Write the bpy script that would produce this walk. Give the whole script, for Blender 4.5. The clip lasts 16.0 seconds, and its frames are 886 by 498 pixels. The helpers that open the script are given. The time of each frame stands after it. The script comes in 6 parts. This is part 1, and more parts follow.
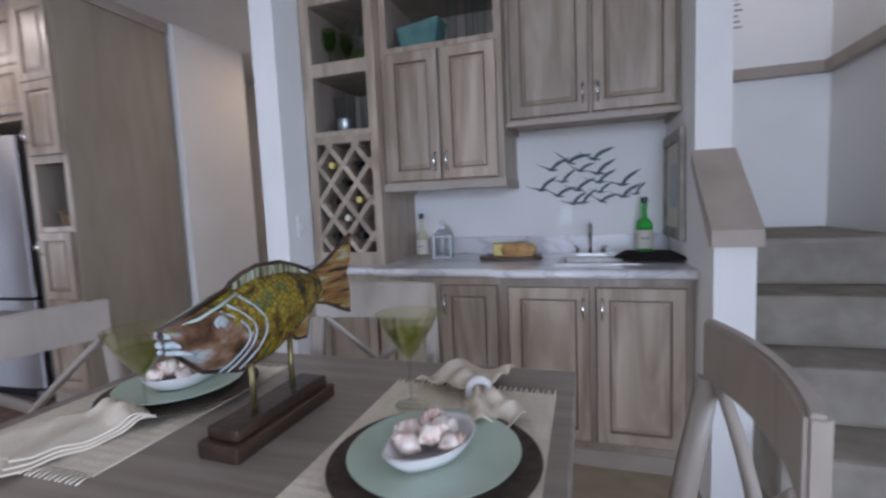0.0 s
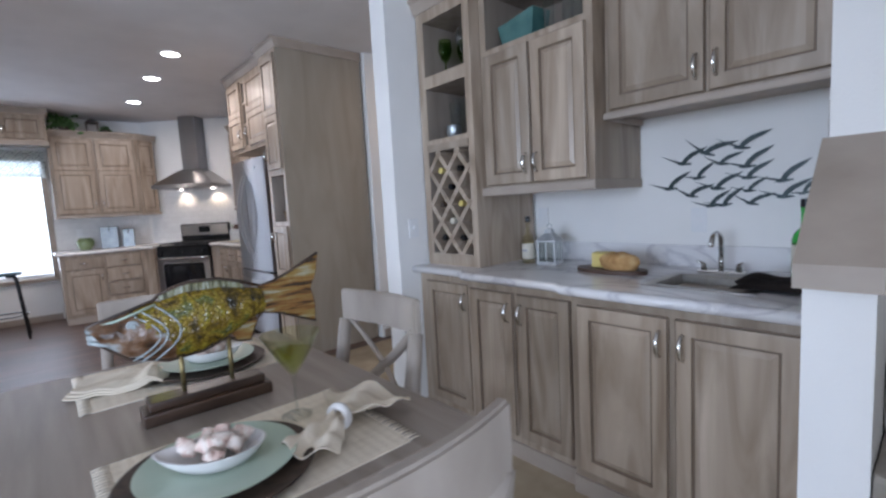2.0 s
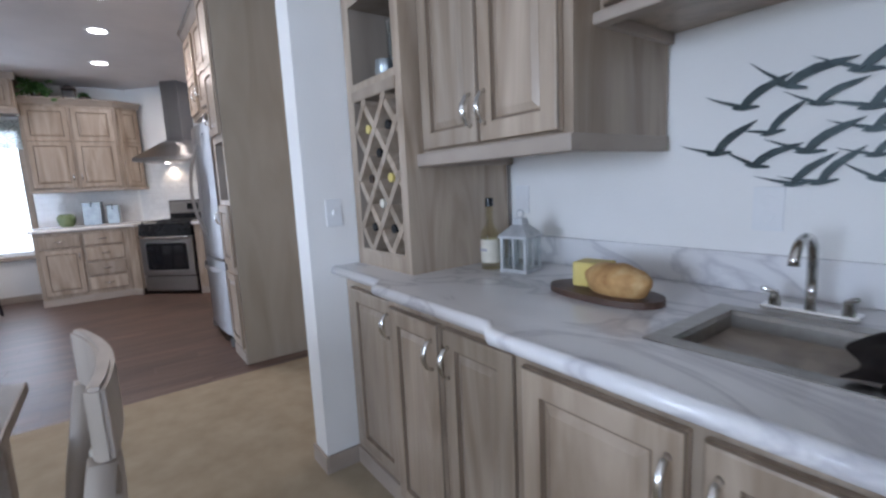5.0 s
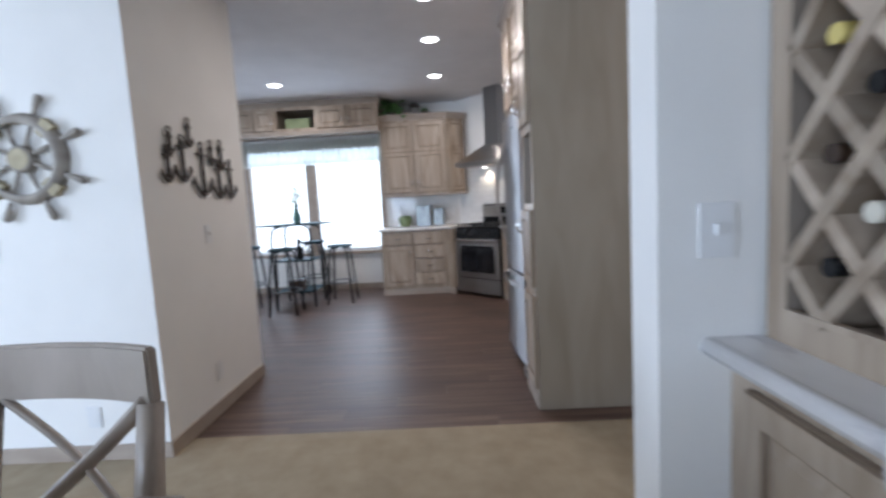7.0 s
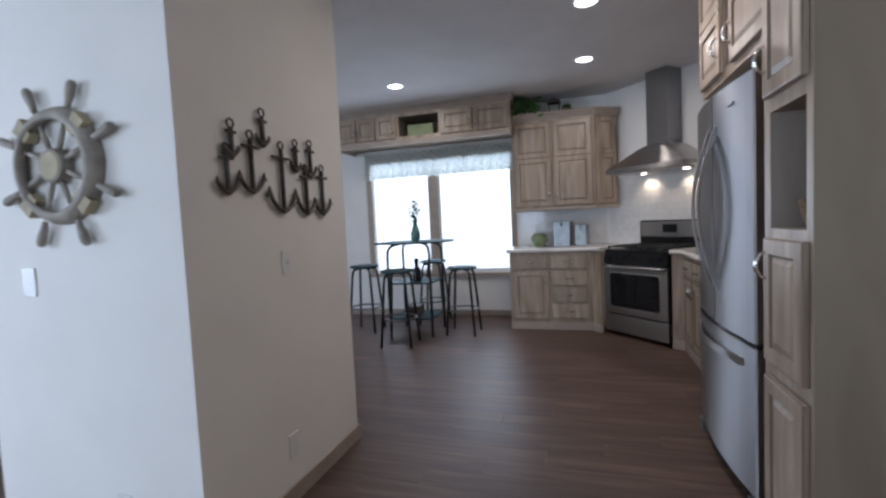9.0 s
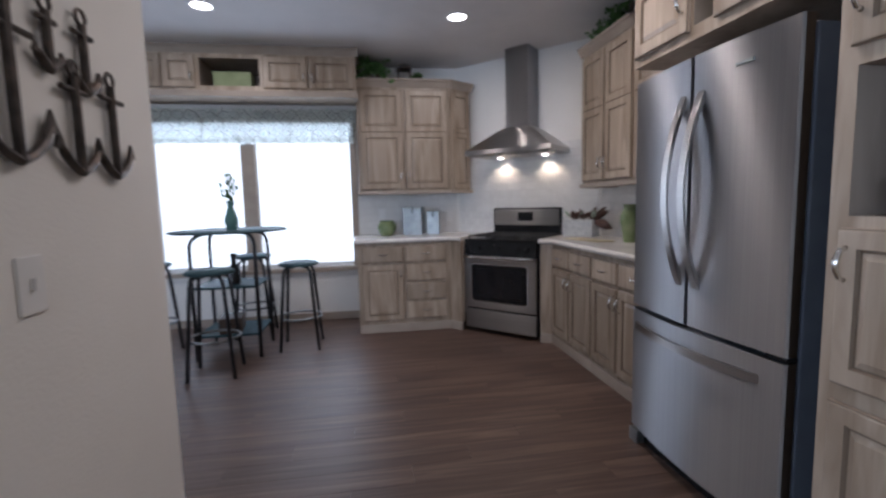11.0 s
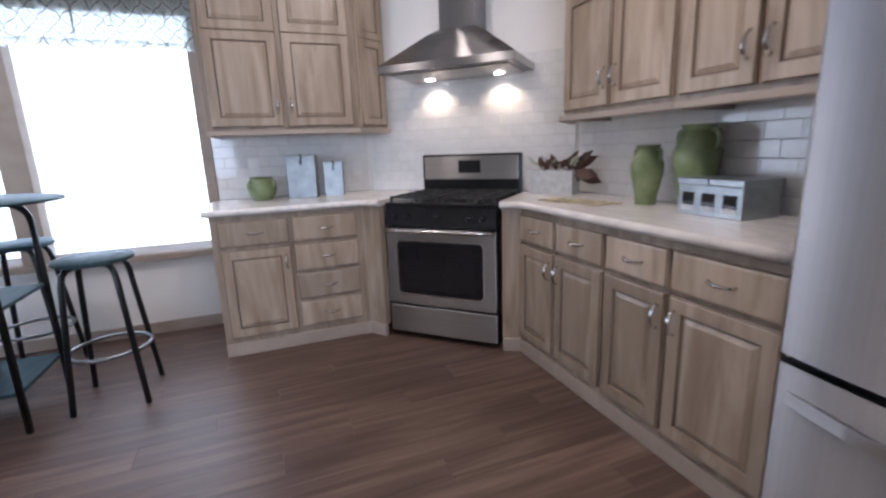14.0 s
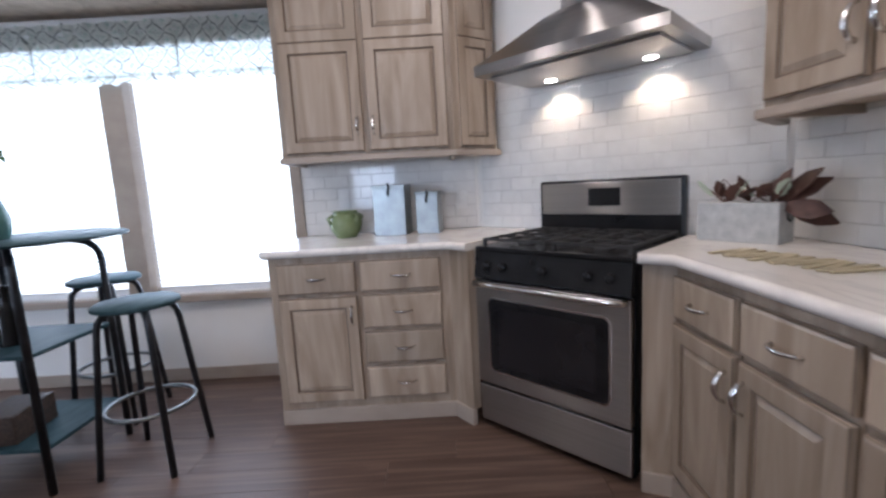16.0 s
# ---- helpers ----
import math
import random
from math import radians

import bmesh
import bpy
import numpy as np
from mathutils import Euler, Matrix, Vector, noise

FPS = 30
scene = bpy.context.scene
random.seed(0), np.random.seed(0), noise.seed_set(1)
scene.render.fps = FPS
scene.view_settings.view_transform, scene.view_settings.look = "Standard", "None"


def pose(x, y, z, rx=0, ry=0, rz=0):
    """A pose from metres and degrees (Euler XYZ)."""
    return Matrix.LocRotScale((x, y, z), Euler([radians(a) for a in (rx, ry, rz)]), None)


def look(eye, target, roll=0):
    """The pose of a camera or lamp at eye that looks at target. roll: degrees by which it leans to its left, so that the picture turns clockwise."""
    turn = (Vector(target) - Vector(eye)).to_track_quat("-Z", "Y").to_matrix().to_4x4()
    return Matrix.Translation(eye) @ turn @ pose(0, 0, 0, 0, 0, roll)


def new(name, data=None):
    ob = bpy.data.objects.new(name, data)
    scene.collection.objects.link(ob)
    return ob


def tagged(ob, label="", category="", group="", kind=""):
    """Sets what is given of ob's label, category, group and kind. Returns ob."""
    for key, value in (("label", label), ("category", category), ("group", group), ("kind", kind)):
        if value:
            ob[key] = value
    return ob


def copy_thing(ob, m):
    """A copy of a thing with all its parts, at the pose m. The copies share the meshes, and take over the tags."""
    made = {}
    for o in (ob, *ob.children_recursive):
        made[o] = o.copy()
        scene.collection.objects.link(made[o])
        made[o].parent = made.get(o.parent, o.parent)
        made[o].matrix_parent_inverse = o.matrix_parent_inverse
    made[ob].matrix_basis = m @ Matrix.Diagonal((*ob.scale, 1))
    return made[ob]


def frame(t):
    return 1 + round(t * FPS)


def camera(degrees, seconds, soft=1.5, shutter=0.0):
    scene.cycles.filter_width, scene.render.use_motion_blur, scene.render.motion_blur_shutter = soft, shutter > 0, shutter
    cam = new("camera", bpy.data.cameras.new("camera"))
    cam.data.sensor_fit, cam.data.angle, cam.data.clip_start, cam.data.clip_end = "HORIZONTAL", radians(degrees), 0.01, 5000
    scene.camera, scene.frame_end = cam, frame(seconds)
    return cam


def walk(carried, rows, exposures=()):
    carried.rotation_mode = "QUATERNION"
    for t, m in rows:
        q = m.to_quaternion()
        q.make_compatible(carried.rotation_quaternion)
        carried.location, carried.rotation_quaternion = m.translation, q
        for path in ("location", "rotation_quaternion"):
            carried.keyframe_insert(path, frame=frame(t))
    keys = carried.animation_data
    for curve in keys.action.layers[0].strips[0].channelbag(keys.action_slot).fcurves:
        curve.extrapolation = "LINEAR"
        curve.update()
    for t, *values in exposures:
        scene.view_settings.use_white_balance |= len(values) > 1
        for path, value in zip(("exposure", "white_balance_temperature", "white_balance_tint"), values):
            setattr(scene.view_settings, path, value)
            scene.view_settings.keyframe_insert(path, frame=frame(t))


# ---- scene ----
cam = camera(88.8, 16.0, soft=2.5, shutter=0.5)
PATH = [
    (0, (0.721, 1.044, 1.243), (0.121, 2.943, 1.059), -2.5),
    (0.5, (0.967, 1.128, 1.279), (-0.016, 2.863, 1.122), -3.0),
    (1, (1.129, 1.209, 1.288), (-0.097, 2.782, 1.145), -2.9),
    (1.5, (1.285, 1.341, 1.301), (-0.111, 2.762, 1.128), -3.2),
    (2, (1.402, 1.509, 1.309), (-0.088, 2.829, 1.11), -3.2),
    (2.5, (1.478, 1.706, 1.316), (-0.095, 2.923, 1.105), -3.3),
    (3, (1.472, 1.912, 1.298), (-0.157, 3.055, 1.094), -3.2),
    (3.2, (1.448, 1.995, 1.3), (-0.187, 3.128, 1.088), -3.3),
    (5.5, (0.841, 2.526, 1.265), (-0.759, 3.685, 0.956), -2.8),
    (5.8, (0.677, 2.574, 1.259), (-1.03, 3.577, 0.971), -3.0),
    (6, (0.578, 2.602, 1.254), (-1.205, 3.467, 0.981), -3.1),
    (6.5, (0.358, 2.632, 1.264), (-1.578, 3.071, 1.017), -3.0),
    (7, (0.165, 2.671, 1.256), (-1.824, 2.625, 1.057), -3.2),
    (7.5, (-0.089, 2.657, 1.279), (-2.034, 2.216, 1.136), -2.8),
    (8, (-0.34, 2.61, 1.288), (-2.226, 1.955, 1.182), -2.6),
    (10.3, (-1.41, 2.085, 1.32), (-3.4, 1.957, 1.155), -2.2),
    (10.5, (-1.492, 1.99, 1.312), (-3.485, 1.985, 1.137), -1.9),
    (11, (-1.664, 1.796, 1.291), (-3.629, 2.109, 1.086), -1.4),
    (11.5, (-1.885, 1.73, 1.264), (-3.784, 2.31, 1.028), -1.2),
    (12, (-2.121, 1.74, 1.264), (-3.957, 2.486, 1.0), -1.4),
    (12.5, (-2.364, 1.755, 1.257), (-4.157, 2.595, 0.976), -1.3),
    (13, (-2.629, 1.792, 1.255), (-4.398, 2.668, 0.931), -1.5),
    (13.5, (-2.892, 1.883, 1.274), (-4.675, 2.701, 0.885), -1.7),
    (14, (-3.144, 2.016, 1.262), (-4.97, 2.706, 0.827), -2.1),
    (14.5, (-3.383, 2.157, 1.263), (-5.251, 2.701, 0.796), -2.3),
    (15, (-3.584, 2.336, 1.258), (-5.497, 2.723, 0.822), -2.7),
    (15.5, (-3.749, 2.461, 1.249), (-5.702, 2.704, 0.894), -2.9),
    (16, (-3.873, 2.562, 1.227), (-5.854, 2.56, 0.949), -3.2),
]
walk(cam, [(t, look(eye, target, roll)) for t, eye, target, roll in PATH],
     exposures=[(0.0, -0.60, 5630, 23), (0.6, -0.40, 5600, 20), (1.0, -0.32, 5590, 19), (1.5, -0.30, 5600, 19), (3.0, -0.46, 5610, 21), (5.5, -0.16, 5560, 18), (7.0, -0.30, 5570, 16), (8.0, -0.64, 5640, 17), (10.5, -0.88, 5570, 17), (11.5, -0.52, 5580, 22), (13.0, -0.18, 5565, 22), (14.5, -0.16, 5575, 21), (16.0, -0.21, 5575, 20)])

# ---- light ----
world = bpy.data.worlds.new("sky")
scene.world = world
world.use_nodes = True
_wn = world.node_tree.nodes
_sky = _wn.new("ShaderNodeTexSky")
_sky.sky_type, _sky.sun_disc = "NISHITA", False
_sky.sun_elevation, _sky.sun_rotation = radians(50), radians(200)
world.node_tree.links.new(_sky.outputs[0], _wn["Background"].inputs[0])
_wn["Background"].inputs[1].default_value = 0.12


def lamp(name, kind, m, energy, color, size=0.1, size_y=0.0, spot=0.0):
    data = bpy.data.lights.new(name, kind)
    data.energy, data.color = energy, color
    if kind == "AREA":
        data.shape = "RECTANGLE" if size_y else "DISK"
        data.size = size
        if size_y:
            data.size_y = size_y
    else:
        data.shadow_soft_size = size
    if kind == "SPOT":
        data.spot_size, data.spot_blend = radians(spot), 0.6
    ob = new(name, data)
    ob.matrix_world = m
    return ob


DAY = (0.80, 0.92, 1.0)
WARM = (1.0, 0.86, 0.68)
lamp("sun", "SUN", look((0, 0, 9), (2, 5, 0)), 2.5, (1.0, 0.95, 0.88), 0.01)
# sky light in the openings: kitchen window, living room windows south and east
lamp("sky_kitchen", "AREA", pose(-6.80, 0.62, 1.42, 0, 90, 180), 34, DAY, 1.5, 2.0)
lamp("sky_south", "AREA", look((1.12, -4.18, 1.5), (0.3, 0, 0.35)), 262, DAY, 2.2, 1.7)
lamp("sky_east", "AREA", look((5.38, -0.6, 1.5), (0, -0.6, 0.2)), 225, DAY, 3.4, 1.7)


# ---- materials ----
def mat(name):
    m = bpy.data.materials.new(name)
    m.use_nodes = True
    return m, m.node_tree.nodes, m.node_tree.links, m.node_tree.nodes["Principled BSDF"]


def ramp(nodes, stops):
    r = nodes.new("ShaderNodeValToRGB")
    el = r.color_ramp.elements
    while len(el) < len(stops):
        el.new(0.5)
    for e, (p, c) in zip(el, stops):
        e.position, e.color = p, (*c, 1)
    return r


def surface(name, stops, scale=(6, 6, 6), detail=5, rough=0.5, metal=0.0, bump=0.05, bump_scale=60, rand=0.0, spec=0.5, distort=0.0, rough_var=0.0):
    """A procedural surface: a stretched noise through a ramp, finer relief, and a shade of its own for each piece."""
    m, n, l, b = mat(name)
    tc = n.new("ShaderNodeTexCoord")
    mp = n.new("ShaderNodeMapping")
    mp.inputs["Scale"].default_value = scale
    l.new(tc.outputs["Object"], mp.inputs["Vector"])
    oi = n.new("ShaderNodeObjectInfo")
    shift = n.new("ShaderNodeVectorMath")
    shift.operation = "SCALE"
    cmb = n.new("ShaderNodeCombineXYZ")
    for k in range(3):
        l.new(oi.outputs["Random"], cmb.inputs[k])
    l.new(cmb.outputs[0], shift.inputs[0])
    shift.inputs["Scale"].default_value = 37.0
    add = n.new("ShaderNodeVectorMath")
    l.new(mp.outputs[0], add.inputs[0])
    l.new(shift.outputs[0], add.inputs[1])
    nz = n.new("ShaderNodeTexNoise")
    nz.inputs["Scale"].default_value = 1.0
    nz.inputs["Detail"].default_value = detail
    nz.inputs["Distortion"].default_value = distort
    l.new(add.outputs[0], nz.inputs["Vector"])
    r = ramp(n, stops)
    l.new(nz.outputs["Fac"], r.inputs[0])
    hsv = n.new("ShaderNodeHueSaturation")
    l.new(r.outputs[0], hsv.inputs["Color"])
    if rand:
        mr = n.new("ShaderNodeMapRange")
        mr.inputs["To Min"].default_value, mr.inputs["To Max"].default_value = 1 - rand, 1 + rand
        l.new(oi.outputs["Random"], mr.inputs["Value"])
        l.new(mr.outputs[0], hsv.inputs["Value"])
    l.new(hsv.outputs[0], b.inputs["Base Color"])
    b.inputs["Roughness"].default_value = rough
    b.inputs["Metallic"].default_value = metal
    b.inputs["Specular IOR Level"].default_value = spec
    if rough_var:
        mr2 = n.new("ShaderNodeMapRange")
        mr2.inputs["To Min"].default_value, mr2.inputs["To Max"].default_value = rough - rough_var, rough + rough_var
        l.new(nz.outputs["Fac"], mr2.inputs["Value"])
        l.new(mr2.outputs[0], b.inputs["Roughness"])
    if bump:
        nb = n.new("ShaderNodeTexNoise")
        nb.inputs["Scale"].default_value = bump_scale
        nb.inputs["Detail"].default_value = 3
        l.new(tc.outputs["Object"], nb.inputs["Vector"])
        bp = n.new("ShaderNodeBump")
        bp.inputs["Strength"].default_value = bump
        bp.inputs["Distance"].default_value = 0.6 / bump_scale / 6 if bump_scale > 170 else 0.01
        l.new(nb.outputs["Fac"], bp.inputs["Height"])
        l.new(bp.outputs[0], b.inputs["Normal"])
    return m


M = {}
M["wall"] = surface("wall_paint", [(0.3, (0.80, 0.79, 0.765)), (0.7, (0.84, 0.83, 0.805))], (3, 3, 3), 3, 0.75, bump=0.12, bump_scale=110)
M["ceiling"] = surface("ceiling_paint", [(0.3, (0.70, 0.68, 0.68)), (0.7, (0.76, 0.74, 0.74))], (3, 3, 3), 3, 0.85, bump=0.25, bump_scale=140)
M["wood"] = surface("glazed_maple", [(0.25, (0.225, 0.166, 0.115)), (0.5, (0.355, 0.282, 0.212)), (0.74, (0.475, 0.392, 0.308))], (9, 9, 1.25), 7, 0.36, bump=0.05, bump_scale=90, rand=0.16, distort=1.3, rough_var=0.07)
M["panel"] = surface("greige_laminate", [(0.28, (0.25, 0.208, 0.156)), (0.5, (0.295, 0.249, 0.192)), (0.75, (0.34, 0.292, 0.23))], (5, 5, 1.1), 8, 0.5, bump=0.04, bump_scale=90, distort=0.9)
M["glaze"] = surface("dark_glaze", [(0.3, (0.145, 0.105, 0.07)), (0.7, (0.21, 0.155, 0.11))], (20, 20, 3), 4, 0.5)
M["inside"] = surface("cabinet_inside", [(0.3, (0.22, 0.18, 0.145)), (0.7, (0.30, 0.25, 0.205))], (12, 12, 2), 4, 0.6)
M["trim"] = surface("greige_trim", [(0.3, (0.33, 0.272, 0.222)), (0.7, (0.40, 0.338, 0.28))], (5, 5, 9), 5, 0.5, rand=0.05)
M["carpet"] = surface("beige_carpet", [(0.3, (0.325, 0.265, 0.185)), (0.5, (0.36, 0.298, 0.210)), (0.7, (0.395, 0.33, 0.235))], (9, 9, 9), 10, 0.95, bump=0.9, bump_scale=420, spec=0.1)
M["stair"] = surface("grey_carpet", [(0.3, (0.25, 0.225, 0.19)), (0.7, (0.36, 0.325, 0.28))], (9, 9, 9), 8, 0.95, bump=0.9, bump_scale=420, spec=0.1)
M["plank"] = surface("walnut_vinyl_plank", [(0.25, (0.056, 0.034, 0.026)), (0.5, (0.104, 0.065, 0.049)), (0.75, (0.182, 0.121, 0.092))], (24, 1.3, 10), 7, 0.43, bump=0.04, bump_scale=80, rand=0.12, distort=0.8, rough_var=0.06, spec=0.38)
M["steel"] = surface("brushed_steel", [(0.3, (0.355, 0.35, 0.355)), (0.7, (0.395, 0.39, 0.395))], (160, 160, 0.8), 3, 0.27, 1.0, bump=0.0)
M["steel_h"] = surface("brushed_steel_level", [(0.3, (0.40, 0.385, 0.37)), (0.7, (0.46, 0.445, 0.43))], (2.0, 2.0, 260), 2, 0.27, 1.0, bump=0.0)
for _m, _turn in (("steel", 0.25), ("steel_h", 0.25)):
    _n, _l = M[_m].node_tree.nodes, M[_m].node_tree.links
    _t = _n.new("ShaderNodeTangent")
    _t.direction_type, _t.axis = "RADIAL", "Z"
    _b = _n["Principled BSDF"]
    _b.inputs["Anisotropic"].default_value, _b.inputs["Anisotropic Rotation"].default_value = 1.0, _turn
    _b.inputs["Roughness"].default_value = 0.47 if _m == "steel" else 0.3
    _l.new(_t.outputs[0], _b.inputs["Tangent"])
M["chrome"] = surface("satin_nickel", [(0.3, (0.68, 0.67, 0.65)), (0.7, (0.76, 0.75, 0.73))], (9, 9, 9), 2, 0.16, 1.0, bump=0)
M["sink_steel"] = surface("worn_sink_steel", [(0.3, (0.30, 0.28, 0.255)), (0.7, (0.36, 0.34, 0.31))], (40, 40, 40), 3, 0.36, 1.0, bump=0)
M["fridge_side"] = surface("slate_grey_enamel", [(0.3, (0.075, 0.09, 0.115)), (0.7, (0.10, 0.118, 0.145))], (9, 9, 9), 2, 0.4, bump=0.06, bump_scale=200)
M["black"] = surface("black_enamel", [(0.3, (0.008, 0.008, 0.009)), (0.7, (0.014, 0.014, 0.015))], (9, 9, 9), 2, 0.24, bump=0.0, spec=0.3)
M["iron"] = surface("cast_iron", [(0.3, (0.012, 0.012, 0.012)), (0.7, (0.03, 0.03, 0.03))], (30, 30, 30), 3, 0.6, bump=0.2, bump_scale=200)
M["oven_glass"] = surface("dark_oven_glass", [(0.3, (0.010, 0.010, 0.012)), (0.7, (0.016, 0.016, 0.018))], (4, 4, 4), 2, 0.06, bump=0.0)
M["tile"] = surface("white_glazed_tile", [(0.3, (0.74, 0.74, 0.73)), (0.7, (0.80, 0.80, 0.79))], (14, 14, 14), 2, 0.07, bump=0.015, bump_scale=18, rand=0.02)
M["grout"] = surface("pale_grout", [(0.3, (0.58, 0.57, 0.56)), (0.7, (0.66, 0.65, 0.64))], (60, 60, 60), 3, 0.9)
M["white"] = surface("white_plastic", [(0.3, (0.76, 0.77, 0.77)), (0.7, (0.80, 0.80, 0.80))], (9, 9, 9), 2, 0.35, bump=0)
M["dark_metal"] = surface("dark_bronze_metal", [(0.3, (0.045, 0.038, 0.035)), (0.55, (0.085, 0.072, 0.064)), (0.75, (0.15, 0.10, 0.075))], (25, 25, 25), 4, 0.42, 0.6, bump=0.15, bump_scale=120)
M["table_wood"] = surface("greige_table_wood", [(0.28, (0.225, 0.182, 0.146)), (0.5, (0.285, 0.235, 0.193)), (0.72, (0.345, 0.290, 0.243))], (1.6, 22, 22), 6, 0.43, bump=0.04, bump_scale=90, distort=0.5, rough_var=0.06)
M["chair_wood"] = surface("greige_chair_wood", [(0.28, (0.31, 0.26, 0.213)), (0.5, (0.385, 0.33, 0.278)), (0.72, (0.455, 0.395, 0.338))], (8, 8, 3), 6, 0.4, bump=0.04, bump_scale=90, distort=0.5)
M["linen"] = surface("cream_linen", [(0.3, (0.68, 0.59, 0.46)), (0.7, (0.82, 0.73, 0.59))], (40, 9, 9), 4, 0.9, bump=0.2, bump_scale=160)
M["celadon"] = surface("celadon_glaze", [(0.3, (0.44, 0.54, 0.43)), (0.7, (0.52, 0.61, 0.50))], (7, 7, 7), 3, 0.22, bump=0.03, bump_scale=40)
M["charger"] = surface("dark_brown_wicker", [(0.3, (0.030, 0.017, 0.011)), (0.7, (0.075, 0.046, 0.030))], (60, 60, 60), 3, 0.6, bump=0.6, bump_scale=180)
M["porcelain"] = surface("white_porcelain", [(0.3, (0.74, 0.72, 0.70)), (0.7, (0.79, 0.77, 0.75))], (9, 9, 9), 2, 0.18, bump=0)
M["shell"] = surface("pink_sea_shell", [(0.30, (0.30, 0.16, 0.13)), (0.42, (0.66, 0.48, 0.40)), (0.6, (0.82, 0.73, 0.65)), (0.75, (0.70, 0.56, 0.47))], (30, 30, 90), 4, 0.45, bump=0.2, bump_scale=150, rand=0.12)
M["fish_head"] = surface("brown_glazed_head", [(0.32, (0.030, 0.016, 0.009)), (0.46, (0.13, 0.065, 0.030)), (0.56, (0.22, 0.135, 0.085)), (0.66, (0.36, 0.38, 0.37))], (16, 16, 22), 5, 0.22, bump=0.4, bump_scale=60)


def scales(name):
    """Glazed carving: amber and olive patches under dark-edged scales."""
    m = surface(name, [(0.30, (0.040, 0.030, 0.008)), (0.42, (0.19, 0.120, 0.012)), (0.54, (0.31, 0.225, 0.022)), (0.64, (0.13, 0.140, 0.024)), (0.80, (0.26, 0.27, 0.16))], (14, 22, 18), 6, 0.24, bump=0, distort=1.0)
    n, l = m.node_tree.nodes, m.node_tree.links
    b = n["Principled BSDF"]
    tc = n.new("ShaderNodeTexCoord")
    vo = n.new("ShaderNodeTexVoronoi")
    vo.feature = "DISTANCE_TO_EDGE"
    vo.inputs["Scale"].default_value = 78.0
    l.new(tc.outputs["Object"], vo.inputs["Vector"])
    r = ramp(n, [(0.02, (0.16, 0.15, 0.12)), (0.16, (1, 1, 1))])
    l.new(vo.outputs["Distance"], r.inputs[0])
    mx = n.new("ShaderNodeMixRGB")
    mx.blend_type = "MULTIPLY"
    mx.inputs[0].default_value = 0.65
    l.new(b.inputs["Base Color"].links[0].from_socket, mx.inputs[1])
    l.new(r.outputs[0], mx.inputs[2])
    l.new(mx.outputs[0], b.inputs["Base Color"])
    bp = n.new("ShaderNodeBump")
    bp.inputs["Strength"].default_value, bp.inputs["Distance"].default_value = 0.8, 0.006
    l.new(vo.outputs["Distance"], bp.inputs["Height"])
    l.new(bp.outputs[0], b.inputs["Normal"])
    return m


M["fish"] = scales("amber_glazed_scales")
M["fish_fin"] = surface("ribbed_amber_fin", [(0.34, (0.035, 0.022, 0.012)), (0.46, (0.22, 0.10, 0.025)), (0.58, (0.26, 0.17, 0.045)), (0.70, (0.36, 0.34, 0.24))], (20, 9, 75), 3, 0.26, bump=0.3, bump_scale=90)
M["fish_dorsal"] = surface("ribbed_olive_fin", [(0.36, (0.05, 0.05, 0.028)), (0.5, (0.20, 0.19, 0.10)), (0.66, (0.40, 0.42, 0.34))], (20, 120, 12), 3, 0.26, bump=0.3, bump_scale=90)
M["fish_pale"] = surface("pale_blue_glaze", [(0.3, (0.28, 0.33, 0.34)), (0.7, (0.52, 0.57, 0.57))], (60, 60, 60), 4, 0.25)
M["dark_wood"] = surface("dark_stained_wood", [(0.3, (0.020, 0.011, 0.007)), (0.7, (0.070, 0.040, 0.024))], (30, 5, 30), 5, 0.35, bump=0.2, bump_scale=60)
M["board"] = surface("walnut_board", [(0.3, (0.050, 0.026, 0.018)), (0.7, (0.105, 0.060, 0.040))], (5, 40, 40), 5, 0.5)
M["bread"] = surface("crusty_bread", [(0.3, (0.34, 0.17, 0.055)), (0.55, (0.52, 0.31, 0.12)), (0.75, (0.64, 0.46, 0.24))], (22, 22, 22), 6, 0.75, bump=0.5, bump_scale=50)
M["cheese"] = surface("yellow_cheese", [(0.3, (0.60, 0.47, 0.12)), (0.7, (0.68, 0.56, 0.20))], (12, 12, 12), 3, 0.5)
M["teal"] = surface("teal_glaze", [(0.3, (0.060, 0.150, 0.140)), (0.7, (0.11, 0.22, 0.205))], (10, 10, 10), 3, 0.25)
M["green"] = surface("apple_green_glaze", [(0.3, (0.125, 0.170, 0.075)), (0.55, (0.185, 0.235, 0.118)), (0.8, (0.29, 0.335, 0.20))], (9, 9, 9), 4, 0.2, bump=0.05, bump_scale=30)
M["galv"] = surface("galvanised_tin", [(0.3, (0.27, 0.30, 0.31)), (0.7, (0.37, 0.40, 0.41))], (16, 16, 16), 4, 0.32, 0.85, bump=0.1, bump_scale=80)
M["zinc"] = surface("whitewashed_metal", [(0.3, (0.42, 0.44, 0.45)), (0.7, (0.60, 0.61, 0.61))], (25, 25, 25), 5, 0.5, 0.35, bump=0.2, bump_scale=80)
M["leaf"] = surface("green_leaf", [(0.3, (0.030, 0.085, 0.020)), (0.7, (0.09, 0.19, 0.05))], (30, 30, 30), 3, 0.5, bump=0.1)
M["brown_leaf"] = surface("dried_magnolia_leaf", [(0.3, (0.055, 0.024, 0.018)), (0.7, (0.12, 0.058, 0.042))], (25, 25, 25), 4, 0.5)
